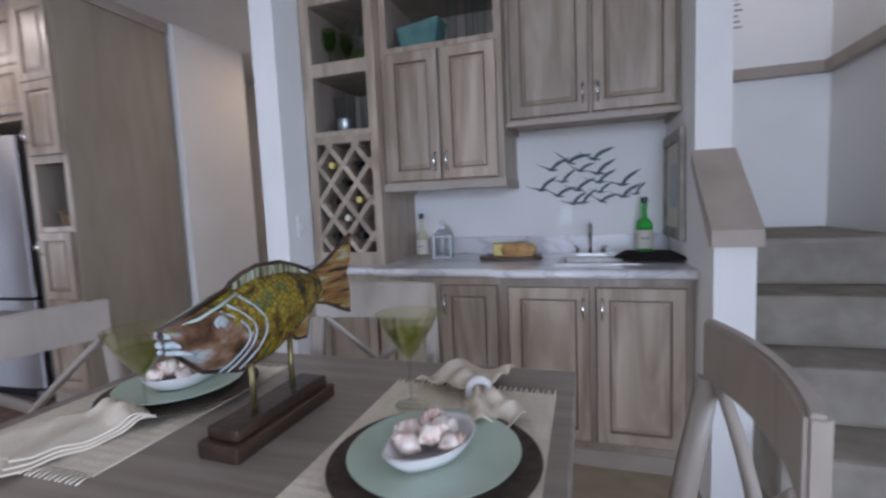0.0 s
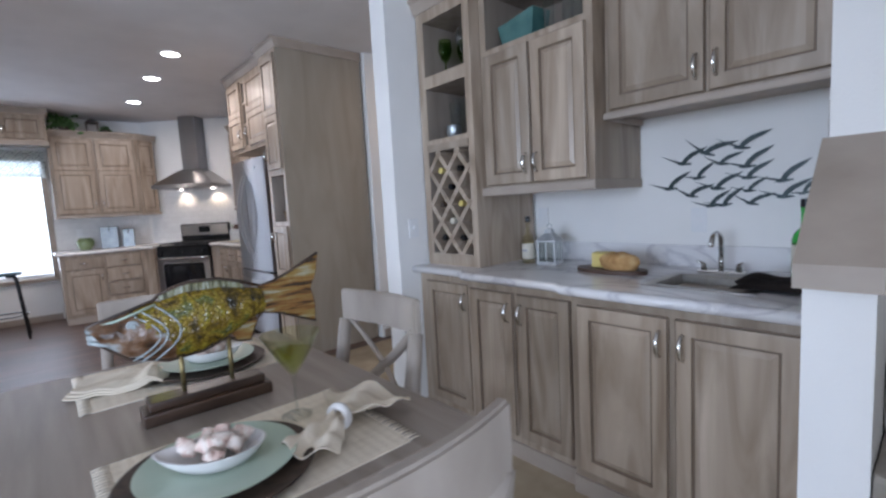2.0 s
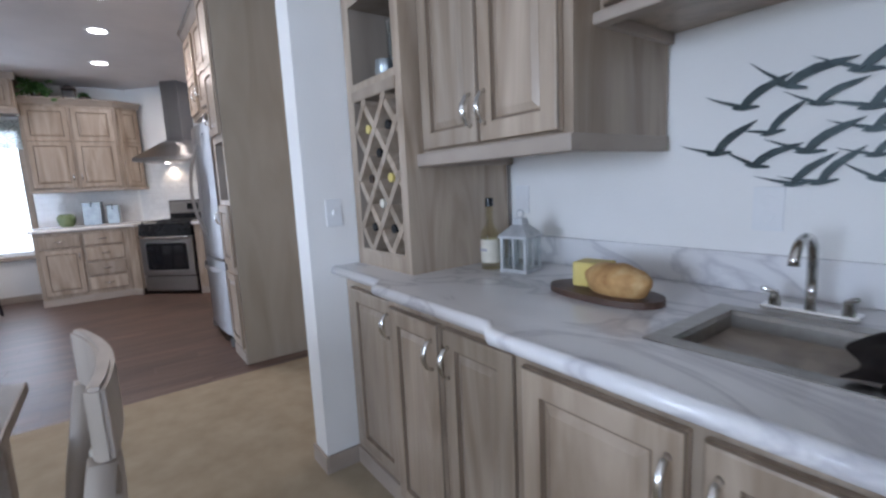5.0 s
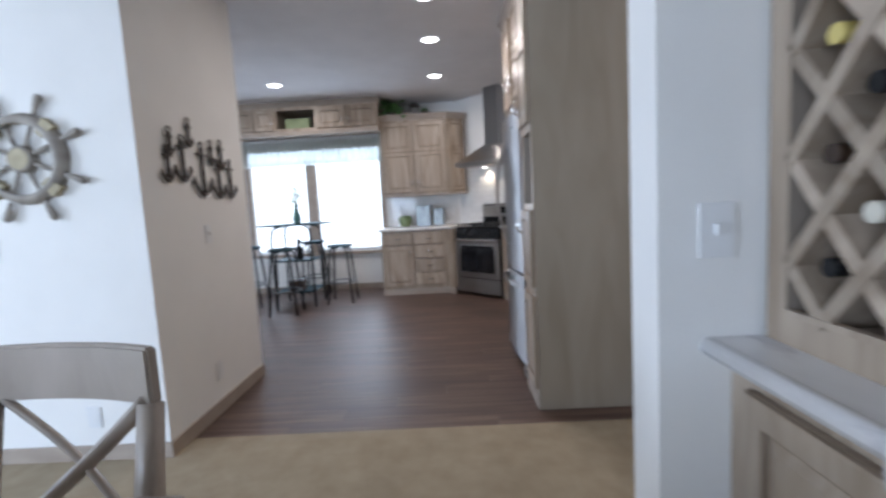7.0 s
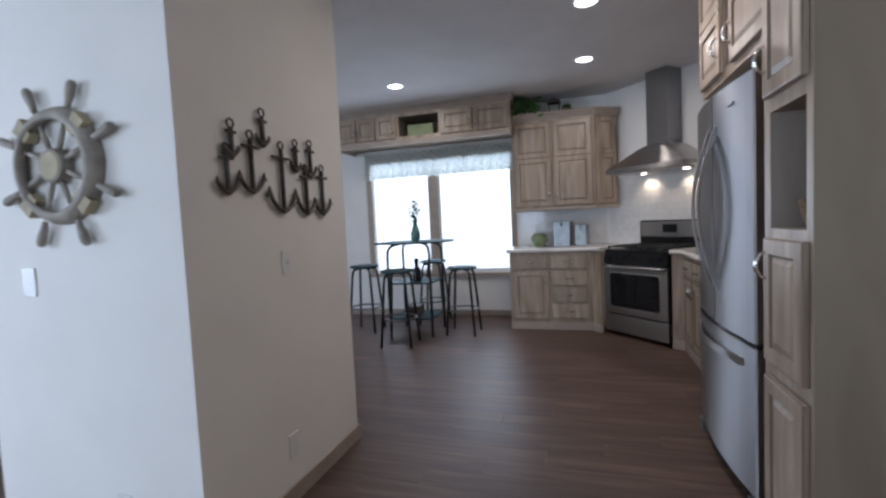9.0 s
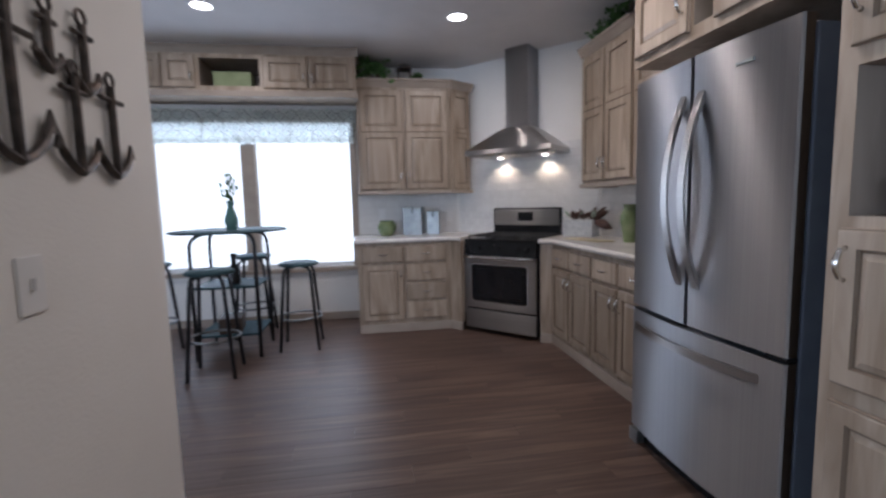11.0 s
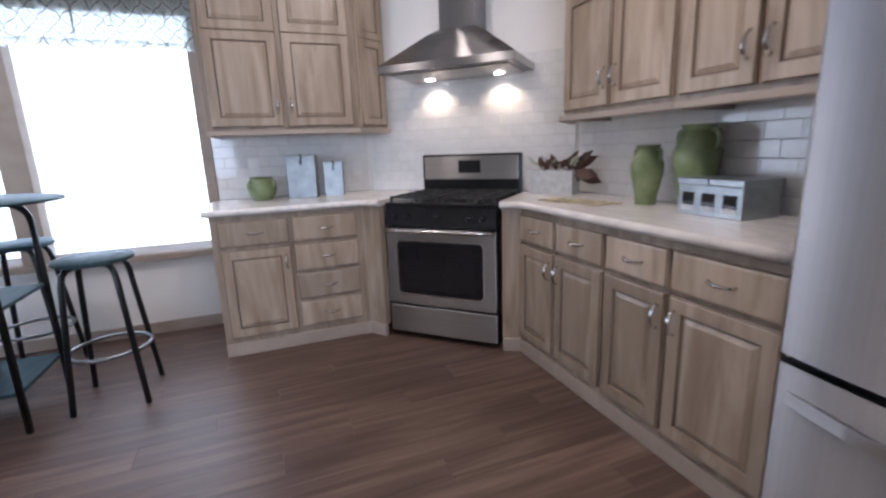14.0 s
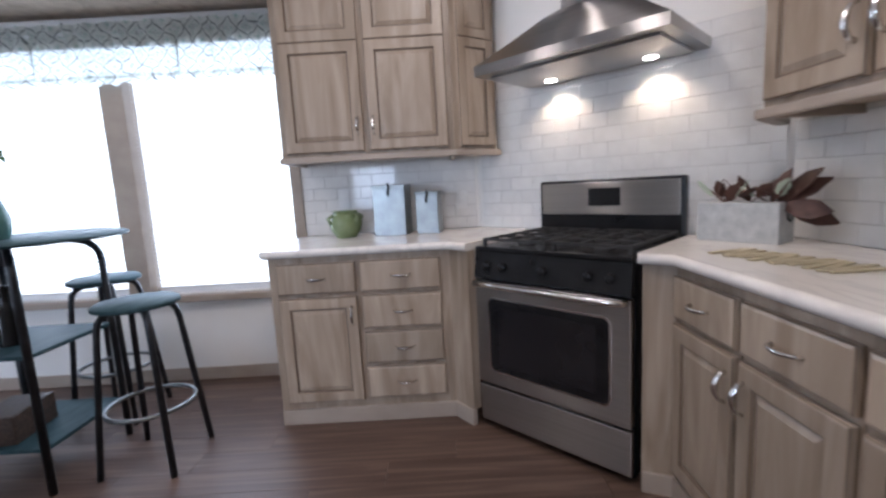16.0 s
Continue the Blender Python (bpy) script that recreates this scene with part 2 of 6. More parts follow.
M["towel"] = surface("dark_brown_towel", [(0.3, (0.020, 0.014, 0.012)), (0.7, (0.042, 0.031, 0.027))], (30, 30, 30), 4, 0.95, bump=0.8, bump_scale=300)
M["rope"] = surface("weathered_grey_wood", [(0.3, (0.25, 0.225, 0.195)), (0.7, (0.43, 0.395, 0.35))], (14, 14, 14), 5, 0.7, bump=0.3, bump_scale=90)
M["cream"] = surface("aged_cream_wood", [(0.3, (0.36, 0.31, 0.20)), (0.7, (0.50, 0.44, 0.30))], (14, 14, 14), 5, 0.7)
M["bird"] = surface("verdigris_black_metal", [(0.3, (0.022, 0.034, 0.036)), (0.7, (0.05, 0.07, 0.072))], (20, 20, 20), 4, 0.45, 0.4)
M["stool"] = surface("gunmetal_tube", [(0.3, (0.030, 0.032, 0.036)), (0.7, (0.05, 0.053, 0.058))], (20, 20, 20), 3, 0.32, 0.7)
# Foot ring steel, lighter than the gunmetal legs.
M["ring_steel"] = surface("grey_steel", [(0.3, (0.16, 0.17, 0.17)), (0.7, (0.24, 0.25, 0.25))], (20, 20, 20), 3, 0.35, 0.8)
M["shelf_top"] = surface("blue_grey_shelf", [(0.3, (0.030, 0.062, 0.072)), (0.7, (0.055, 0.095, 0.108))], (8, 30, 8), 4, 0.55, spec=0.08)
M["paper"] = surface("cream_label", [(0.3, (0.60, 0.56, 0.46)), (0.7, (0.68, 0.64, 0.54))], (30, 30, 30), 3, 0.8, bump=0)
M["wicker"] = surface("tan_wicker", [(0.3, (0.11, 0.07, 0.035)), (0.7, (0.24, 0.16, 0.085))], (70, 70, 30), 3, 0.7, bump=0.8, bump_scale=120)
M["green_box"] = surface("sage_green_box", [(0.3, (0.22, 0.27, 0.13)), (0.7, (0.29, 0.34, 0.18))], (8, 8, 8), 3, 0.6)
M["ink"] = surface("grey_ink", [(0.3, (0.30, 0.28, 0.32)), (0.7, (0.36, 0.34, 0.38))], (8, 8, 8), 2, 0.8, bump=0)


def marble(name, tint=(1.0, 1.0, 1.0)):
    m, n, l, b = mat(name)
    tc = n.new("ShaderNodeTexCoord")
    mp = n.new("ShaderNodeMapping")
    mp.inputs["Rotation"].default_value = (0.2, 0.1, 1.05)
    mp.inputs["Scale"].default_value = (1.6, 3.1, 2.5)
    l.new(tc.outputs["Object"], mp.inputs["Vector"])
    a = n.new("ShaderNodeTexNoise")
    a.inputs["Scale"].default_value, a.inputs["Detail"].default_value, a.inputs["Distortion"].default_value = 1.1, 8, 1.4
    l.new(mp.outputs[0], a.inputs["Vector"])
    r = ramp(n, [(0.36, (0.76, 0.75, 0.75)), (0.46, (0.73, 0.72, 0.72)), (0.50, (0.56, 0.55, 0.57)), (0.535, (0.74, 0.73, 0.73)), (0.62, (0.78, 0.77, 0.77))])
    if tint[2] < 1.0:
        r.color_ramp.elements[2].color = (0.66, 0.65, 0.66, 1.0)
    for e in r.color_ramp.elements:
        e.color = tuple(e.color[k] * tint[k] for k in range(3)) + (1.0,)
    l.new(a.outputs["Fac"], r.inputs[0])
    l.new(r.outputs[0], b.inputs["Base Color"])
    b.inputs["Roughness"].default_value = 0.15
    return m


M["marble"] = marble("white_marble_laminate")
M["cream_marble"] = marble("cream_marble_laminate", (0.98, 0.945, 0.885))


def glass(name, color, rough=0.02, ior=1.18):
    m, n, l, b = mat(name)
    b.inputs["Base Color"].default_value = (*color, 1)
    b.inputs["Transmission Weight"].default_value = 1.0
    b.inputs["Roughness"].default_value = rough
    b.inputs["IOR"].default_value = ior
    return m


def thin_glass(name, color):
    """Blown or sheet glass too thin to bend what is seen through it."""
    m, n, l, b = mat(name)
    tr = n.new("ShaderNodeBsdfTransparent")
    tr.inputs["Color"].default_value = (*color, 1)
    b.inputs["Base Color"].default_value = (*color, 1)
    b.inputs["Roughness"].default_value = 0.04
    fr = n.new("ShaderNodeLayerWeight")
    fr.inputs["Blend"].default_value = 0.12
    gl = n.new("ShaderNodeBsdfGlossy")
    gl.inputs["Roughness"].default_value = 0.03
    mix = n.new("ShaderNodeMixShader")
    l.new(fr.outputs["Facing"], mix.inputs[0])
    l.new(tr.outputs[0], mix.inputs[1])
    l.new(gl.outputs[0], mix.inputs[2])
    l.new(mix.outputs[0], n["Material Output"].inputs["Surface"])
    return m


def glow(name, color, strength):
    m, n, l, b = mat(name)
    b.inputs["Emission Color"].default_value = (*color, 1)
    b.inputs["Emission Strength"].default_value = strength
    b.inputs["Base Color"].default_value = (0.8, 0.8, 0.8, 1)
    return m


M["glass"] = thin_glass("clear_glass", (0.93, 0.95, 0.945))
M["green_glass"] = thin_glass("green_glass", (0.62, 0.76, 0.46))
M["amber_glass"] = thin_glass("pale_amber_glass", (0.93, 0.91, 0.79))
M["drink"] = thin_glass("yellow_green_drink", (0.78, 0.82, 0.42))
M["olive_glass"] = thin_glass("olive_glass", (0.94, 0.955, 0.84))
M["bottle_glass"] = glass("bright_green_glass", (0.16, 0.72, 0.20), ior=1.2)
M["dark_glass"] = glass("dark_bottle_glass", (0.05, 0.10, 0.04))
M["lens"] = glow("lamp_lens", (1.0, 0.93, 0.82), 14.0)
M["bulb"] = glow("hood_bulb", (1.0, 0.90, 0.72), 22.0)
M["daylight"] = glow("bright_daylight", (0.97, 0.99, 1.0), 2.6)


def curtain(name):
    """Cream cotton printed with ogee lines, small diamonds and rings."""
    m, n, l, b = mat(name)

    def op(kind, a, c=None):
        q = n.new("ShaderNodeMath")
        q.operation = kind
        for k, v in enumerate((a, c)):
            if v is None:
                continue
            if isinstance(v, (int, float)):
                q.inputs[k].default_value = v
            else:
                l.new(v, q.inputs[k])
        return q.outputs[0]

    tc = n.new("ShaderNodeTexCoord")
    sep = n.new("ShaderNodeSeparateXYZ")
    l.new(tc.outputs["Object"], sep.inputs[0])
    nz = n.new("ShaderNodeTexNoise")
    nz.inputs["Scale"].default_value = 7.0
    l.new(tc.outputs["Object"], nz.inputs["Vector"])
    wob = op("MULTIPLY", op("SUBTRACT", nz.outputs["Fac"], 0.5), 0.65)
    u = op("ABSOLUTE", op("SUBTRACT", op("FRACT", op("ADD", op("MULTIPLY", sep.outputs["Y"], 9.0), wob)), 0.5))
    v = op("ABSOLUTE", op("SUBTRACT", op("FRACT", op("ADD", op("MULTIPLY", sep.outputs["Z"], 8.0), wob)), 0.5))
    d = op("ADD", u, op("ADD", v, op("MULTIPLY", op("SINE", op("MULTIPLY", u, 12.5)), 0.05)))
    white, teal, grey = (0.84, 0.85, 0.82), (0.46, 0.60, 0.55), (0.23, 0.25, 0.25)
    r = ramp(n, [(0.0, teal), (0.10, teal), (0.13, white), (0.19, white), (0.21, (0.52, 0.58, 0.55)), (0.25, white), (0.45, white), (0.47, grey), (0.515, grey), (0.54, white), (0.70, white), (0.74, (0.5, 0.6, 0.56)), (0.80, white), (0.88, white), (0.90, grey), (0.95, white)])
    l.new(d, r.inputs[0])
    l.new(r.outputs[0], b.inputs["Base Color"])
    b.inputs["Roughness"].default_value = 0.9
    tr = n.new("ShaderNodeBsdfTranslucent")
    l.new(r.outputs[0], tr.inputs["Color"])
    mix = n.new("ShaderNodeMixShader")
    mix.inputs[0].default_value = 0.58
    l.new(b.outputs[0], mix.inputs[1])
    l.new(tr.outputs[0], mix.inputs[2])
    l.new(mix.outputs[0], n["Material Output"].inputs["Surface"])
    return m


M["curtain"] = curtain("printed_valance_cotton")


# ---- mesh helpers ----
def mesh_ob(name, bm, mats, parent=None, label="", smooth=False):
    me = bpy.data.meshes.new(name)
    for e in bm.edges:
        if len(e.link_faces) == 2 and e.calc_face_angle(0) > 0.75:
            e.smooth = False
    bm.to_mesh(me)
    bm.free()
    for m in mats if isinstance(mats, (list, tuple)) else [mats]:
        me.materials.append(M[m] if isinstance(m, str) else m)
    if smooth:
        for p in me.polygons:
            p.use_smooth = True
    ob = new(name, me)
    if parent:
        ob.parent = parent
    if label:
        ob["label"] = label
    return ob


def part(name, bm, material, parent, label="", smooth=False):
    return mesh_ob(name, bm, material, parent, label, smooth)


def thing(name, label, category, m=None, group="", kind=""):
    ob = tagged(new(name), label, category, group, kind)
    ob.empty_display_size = 0.1
    if m is not None:
        ob.matrix_world = m
    return ob


def solid(name, bm, material, label, category, m=None, group="", kind="", smooth=False):
    ob = tagged(mesh_ob(name, bm, material, None, "", smooth), label, category, group, kind)
    if m is not None:
        ob.matrix_world = m
    return ob


def box(bm, x0, x1, y0, y1, z0, z1, bevel=0.0, idx=0):
    """A box with bevelled edges, added to bm."""
    if bevel <= 0:
        r = bmesh.ops.create_cube(bm, size=1, matrix=Matrix.LocRotScale(((x0 + x1) / 2, (y0 + y1) / 2, (z0 + z1) / 2), None, (x1 - x0, y1 - y0, z1 - z0)))
        if idx:
            for f in {f for v in r["verts"] for f in v.link_faces}:
                f.material_index = idx
        return bm
    tmp = bmesh.new()
    bmesh.ops.create_cube(tmp, size=1, matrix=Matrix.LocRotScale(((x0 + x1) / 2, (y0 + y1) / 2, (z0 + z1) / 2), None, (x1 - x0, y1 - y0, z1 - z0)))
    bmesh.ops.bevel(tmp, geom=tmp.edges[:], offset=bevel, segments=2, affect="EDGES", profile=0.6)
    merge(bm, tmp, None, idx)
    return bm


def merge(bm, tmp, m=None, idx=0):
    if m is not None:
        bmesh.ops.transform(tmp, matrix=m, verts=tmp.verts[:])
    vs = [bm.verts.new(v.co) for v in tmp.verts]
    tmp.verts.index_update()
    for f in tmp.faces:
        g = bm.faces.new([vs[v.index] for v in f.verts])
        g.smooth = f.smooth
        g.material_index = idx or f.material_index
    tmp.free()


def bx(*a, **k):
    return box(bmesh.new(), *a, **k)


def lathe(profile, seg=24, bm=None, m=None, squash=1.0):
    """A turned shape from (radius, height) pairs."""
    t = bmesh.new()
    rings = []
    for r, z in profile:
        if r < 1e-5:
            rings.append([t.verts.new((0, 0, z))])
        else:
            rings.append([t.verts.new((r * math.cos(2 * math.pi * k / seg), squash * r * math.sin(2 * math.pi * k / seg), z)) for k in range(seg)])
    for a, b in zip(rings, rings[1:]):
        for k in range(seg):
            j = (k + 1) % seg
            if len(a) == 1 and len(b) == 1:
                continue
            if len(a) == 1:
                t.faces.new((a[0], b[k], b[j]))
            elif len(b) == 1:
                t.faces.new((a[k], a[j], b[0]))
            else:
                t.faces.new((a[k], a[j], b[j], b[k]))
    for f in t.faces:
        f.smooth = True
    bmesh.ops.recalc_face_normals(t, faces=t.faces[:])
    if bm is None:
        if m is not None:
            bmesh.ops.transform(t, matrix=m, verts=t.verts[:])
        return t
    merge(bm, t, m)
    return bm


def tube(points, r, seg=8, bm=None, closed=False, flat=1.0):
    """A round bar along a line of points."""
    t = bm or bmesh.new()
    pts = [Vector(p) for p in points]
    n = len(pts)
    rings = []
    side = None
    for k, p in enumerate(pts):
        a = pts[(k - 1) % n] if closed or k else p
        b = pts[(k + 1) % n] if closed or k < n - 1 else p
        d = (b - a).normalized()
        if side is None:
            side = d.orthogonal().normalized()
        side = (side - d * side.dot(d)).normalized()
        up = d.cross(side)
        rad = r[k] if isinstance(r, (list, tuple)) else r
        rings.append([t.verts.new(p + rad * (math.cos(2 * math.pi * i / seg) * side + flat * math.sin(2 * math.pi * i / seg) * up)) for i in range(seg)])
    pairs = list(zip(rings, rings[1:])) + ([(rings[-1], rings[0])] if closed else [])
    for a, b in pairs:
        for i in range(seg):
            j = (i + 1) % seg
            f = t.faces.new((a[i], a[j], b[j], b[i]))
            f.smooth = True
    if not closed:
        t.faces.new(rings[0][::-1])
        t.faces.new(rings[-1])
    return t


def arc(p0, p1, p2, n=10):
    """Points of a bent line from p0 over p1 to p2."""
    a, b, c = Vector(p0), Vector(p1), Vector(p2)
    return [(1 - s) ** 2 * a + 2 * s * (1 - s) * b + s * s * c for s in (k / n for k in range(n + 1))]


def prism(outline, y0, y1, bm=None, idx=0, plane="xz"):
    """An outline of (x, z) pairs given a thickness from y0 to y1."""
    t = bm or bmesh.new()
    put = {"xz": lambda a, b, c: (a, c, b), "xy": lambda a, b, c: (a, b, c), "yz": lambda a, b, c: (c, a, b)}[plane]
    lo = [t.verts.new(put(a, b, y0)) for a, b in outline]
    hi = [t.verts.new(put(a, b, y1)) for a, b in outline]
    fs = [t.faces.new(lo), t.faces.new(hi[::-1])]
    for k in range(len(lo)):
        j = (k + 1) % len(lo)
        fs.append(t.faces.new((lo[k], hi[k], hi[j], lo[j])))
    for f in fs:
        f.material_index = idx
    bmesh.ops.recalc_face_normals(t, faces=fs)
    return t


# ---- setting ----
CEIL = 2.78
BACK = 3.85      # wall behind the bar
REAR = 3.98      # kitchen rear wall
WEST = -6.85     # window wall
NOTICE_Y = 4.2    # stairwell end wall


def wall(name, label, *boxes, material="wall"):
    bm = bmesh.new()
    for b in boxes:
        box(bm, *b)
    return solid(name, bm, material, label, "wall", kind="structure")


W0, W1, SILL, HEAD = -0.42, 1.62, 0.60, 2.12      # kitchen window opening
wall("wall_west", "painted window wall of the kitchen", (WEST - 0.14, WEST, -2.0, W0, 0, CEIL), (WEST - 0.14, WEST, W1, 2.85, 0, CEIL), (WEST - 0.14, WEST, W0, W1, 0, SILL), (WEST - 0.14, WEST, W0, W1, HEAD, CEIL))
wall("wall_north_kitchen", "painted rear wall of the kitchen", (-5.76, -2.43, REAR, REAR + 0.12, 0, CEIL))
wall("wall_north_bar", "pale painted wall behind the bar", (-0.93, 1.16, BACK, BACK + 0.12, 0, CEIL))
wall("wall_corner", "diagonal painted wall behind the stove", (-0.82, 0.82, 0, 0.1, 0, CEIL)).matrix_world = pose(-6.262, 3.397, 0, 0, 0, 45)
wall("wall_wing", "narrow painted wing wall at the bar's end", (-0.93, -0.79, 3.10, BACK, 0, CEIL))
wall("wall_block", "painted block wall with wall art", (-3.26, -2.09, 0.02, 1.125, 0, CEIL))
for k, b in enumerate(((-2.49, -2.37, REAR, 4.75, 0, CEIL), (-2.49, -0.79, 5.6, 5.72, 0, CEIL), (-0.93, -0.79, BACK + 0.12, 5.6, 0, CEIL), (-3.6, -2.49, 4.63, 4.75, 0, CEIL), (-3.6, -3.5, 4.75, 5.72, 0, CEIL), (-3.5, -2.49, 5.6, 5.72, 0, CEIL))):
    wall("wall_hall_" + str(k + 1), "painted wall of the short hallway", b)
# stair half wall: full height behind, sloping cap in front
bm = bmesh.new()
box(bm, 1.165, 1.30, 3.20, 6.0, 0, CEIL)
prism([(2.89, 0), (3.20, 0), (3.20, 1.375), (2.89, 1.063)], 1.165, 1.30, bm, plane="yz")
solid("wall_stair", bm, "wall", "painted half wall beside the stairs", "wall", kind="structure")
bm = bmesh.new()
prism([(2.858, 1.058), (2.858, 1.118), (3.20, 1.435), (3.20, 1.375), (2.893, 1.063)], 1.150, 1.314, bm, plane="yz")
solid("trim", bm, "trim", "greige painted wooden cap on the sloping half wall", "trim", kind="structure")
# Side wall's unseen near end runs past the ledge to shade the stairs.
wall("wall_stairwell", "painted stairwell walls", (1.30, 2.17, NOTICE_Y, NOTICE_Y + 0.12, 0, CEIL), (2.05, 2.17, 1.95, NOTICE_Y, 0, CEIL))
wall("wall_east", "painted living room wall with a wide window", (5.4, 5.52, -4.3, -2.3, 0, CEIL), (5.4, 5.52, 1.3, 5.42, 0, CEIL), (5.4, 5.52, -2.3, 1.3, 0, 0.6), (5.4, 5.52, -2.3, 1.3, 2.4, CEIL))
wall("wall_south", "painted living room wall with a wide window", (-7.0, -1.9, -5.22, -5.1, 0, CEIL), (-2.02, -1.9, -5.1, -4.2, 0, CEIL), (-1.9, 0.0, -4.32, -4.2, 0, CEIL), (2.25, 5.52, -4.32, -4.2, 0, CEIL), (0.0, 2.25, -4.32, -4.2, 0, 0.6), (0.0, 2.25, -4.32, -4.2, 2.4, CEIL))
wall("wall_south_kitchen", "painted wall at the far side of the kitchen", (-7.0, -4.68, -2.12, -2.0, 0, CEIL), (-4.78, -4.68, -5.1, -4.0, 0, CEIL), (-4.78, -4.68, -4.0, -2.12, 2.10, CEIL))
wall("wall_northeast", "painted wall closing the room", (2.17, 5.52, 5.3, 5.42, 0, CEIL), (2.17, 2.29, 4.32, 5.3, 0, CEIL))
solid("ceiling", bx(-7.0, 5.52, -5.22, 6.0, CEIL, CEIL + 0.12), "ceiling", "flat textured white ceiling", "ceiling", kind="structure")
solid("ground", bx(-60, 60, -60, 60, -0.4, -0.3), surface("lawn", [(0.3, (0.05, 0.09, 0.03)), (0.7, (0.10, 0.14, 0.06))], (0.5, 0.5, 0.5), 6, 0.95), "grass lawn outside the house", "ground", kind="structure")
solid("carpet", bx(-2.27, 5.52, -4.32, 5.9, -0.3, 0.004), "carpet", "short-pile beige carpet", "carpet", kind="structure")
solid("carpet_hall", prism([(-4.70, -5.22), (-2.27, -5.22), (-2.27, -0.64), (-3.40, -1.80), (-4.70, -1.80)], -0.3, 0.004, plane="xy"), "carpet", "short-pile beige carpet", "carpet", kind="structure")
floor = solid("floor", bx(-7.0, -2.262, -2.12, 4.1, -0.3, -0.006), "plank", "dark walnut-brown plank floor", "floor", kind="structure")
floor_back = solid("floor_hall", bx(-4.70, -2.262, -1.95, 0.0, -0.3, -0.010), "plank", "dark walnut-brown floor", "floor", kind="structure")


def baseboard(name, x0, x1, y0, y1, h=0.085):
    solid(name, bx(x0, x1, y0, y1, 0.0, h, bevel=0.004), "trim", "greige wooden baseboard", "baseboard", kind="structure")


baseboard("baseboard", -3.275, -2.075, 1.125, 1.139)
baseboard("baseboard", -2.09, -2.076, 0.02, 1.125)
baseboard("baseboard", WEST, WEST + 0.014, -2.0, 1.64)
baseboard("baseboard", -0.944, -0.776, 3.086, 3.10)
baseboard("baseboard", -0.79, -0.776, 3.10, 3.25)
baseboard("baseboard", -2.37, -2.356, 4.0, 4.75)
baseboard("baseboard", -2.45, -0.98, 5.586, 5.6)
baseboard("baseboard", -4.68, -2.02, -5.1, -5.086)
baseboard("baseboard", -4.68, -4.666, -5.086, -4.0)

# stairs behind the half wall
for k in range(5):
    solid("step", bx(1.30, 2.05, 2.40 + 0.25 * k, 4.2, 0.208 * k, 0.208 * (k + 1), bevel=0.02), "stair", "carpeted stair step in greyish beige", "step", group="stair steps", kind="structure")
solid("trim", bx(1.30, 2.05, NOTICE_Y - 0.05, NOTICE_Y, 1.90, 1.965, bevel=0.008), "trim", "greige ledge across the stairwell wall", "trim", kind="structure")
solid("trim", bx(2.0, 2.05, 2.3, NOTICE_Y - 0.05, 1.90, 1.965, bevel=0.008), "trim", "greige ledge along the stairwell wall", "trim", kind="structure")


# ---- cabinets ----
def ringed(w, h, rings, t=0.02):
    """A slab w by h, front towards -y, whose face steps through rings of (inset, depth, material)."""
    bm = bmesh.new()
    prev = [bm.verts.new(p) for p in ((0, 0, 0), (w, 0, 0), (w, 0, h), (0, 0, h))]
    bm.faces.new(prev[::-1])
    for ins, dep, idx in rings:
        cur = [bm.verts.new(p) for p in ((ins, -dep, ins), (w - ins, -dep, ins), (w - ins, -dep, h - ins), (ins, -dep, h - ins))]
        for k in range(4):
            j = (k + 1) % 4
            bm.faces.new((prev[k], prev[j], cur[j], cur[k])).material_index = idx
        prev = cur
    bm.faces.new(prev)
    bmesh.ops.recalc_face_normals(bm, faces=bm.faces[:])
    return bm


def door_bm(w, h):
    f = min(0.056, w * 0.2)
    return ringed(w, h, [(0, 0.014, 0), (0.004, 0.0195, 1), (0.009, 0.021, 0), (f, 0.021, 0), (f + 0.004, 0.012, 1), (f + 0.010, 0.0115, 1), (f + 0.030, 0.0195, 0)])


def drawer_bm(w, h):
    return ringed(w, h, [(0, 0.014, 0), (0.004, 0.0185, 1), (0.012, 0.021, 0)])


def pull(parent, x, z, upright=True):
    pts = [(0, 0.002, -0.048), (0, -0.018, -0.040), (0, -0.030, -0.018), (0, -0.033, 0), (0, -0.030, 0.018), (0, -0.018, 0.040), (0, 0.002, 0.048)]
    rad = [0.0075, 0.0068, 0.0082, 0.0092, 0.0082, 0.0068, 0.0075]
    h = part("handle", tube(pts, rad, 8, flat=0.7), "chrome", parent, "arched satin nickel pull", True)
    h.location = (x, -0.021, z)
    if not upright:
        h.rotation_euler = (0, radians(90), 0)
    return h


def put_door(cab, x0, x1, z0, z1, side="r", top=True):
    """side: where the pull sits; top: near the upper or the lower end. Two stacked panels for tall doors."""
    d = part("door", door_bm(x1 - x0, z1 - z0), ["wood", "glaze"], cab)
    d.location = (x0, -0.003, z0)
    if side:
        w, h = x1 - x0, z1 - z0
        pull(d, w - 0.028 if side == "r" else 0.028, h - 0.10 if top else 0.10)
    return d


def put_double(cab, x0, x1, z0, z1, split, side="r", top=False):
    """One door with two raised panels, an upper and a lower one."""
    w, h = x1 - x0, z1 - z0
    bm = door_bm(w, split - 0.0)
    t2 = door_bm(w, h - split)
    merge(bm, t2, Matrix.Translation((0, 0, split)))
    d = part("door", bm, ["wood", "glaze"], cab)
    d.location = (x0, -0.003, z0)
    if side:
        pull(d, w - 0.028 if side == "r" else 0.028, h - 0.10 if top else 0.135)
    return d


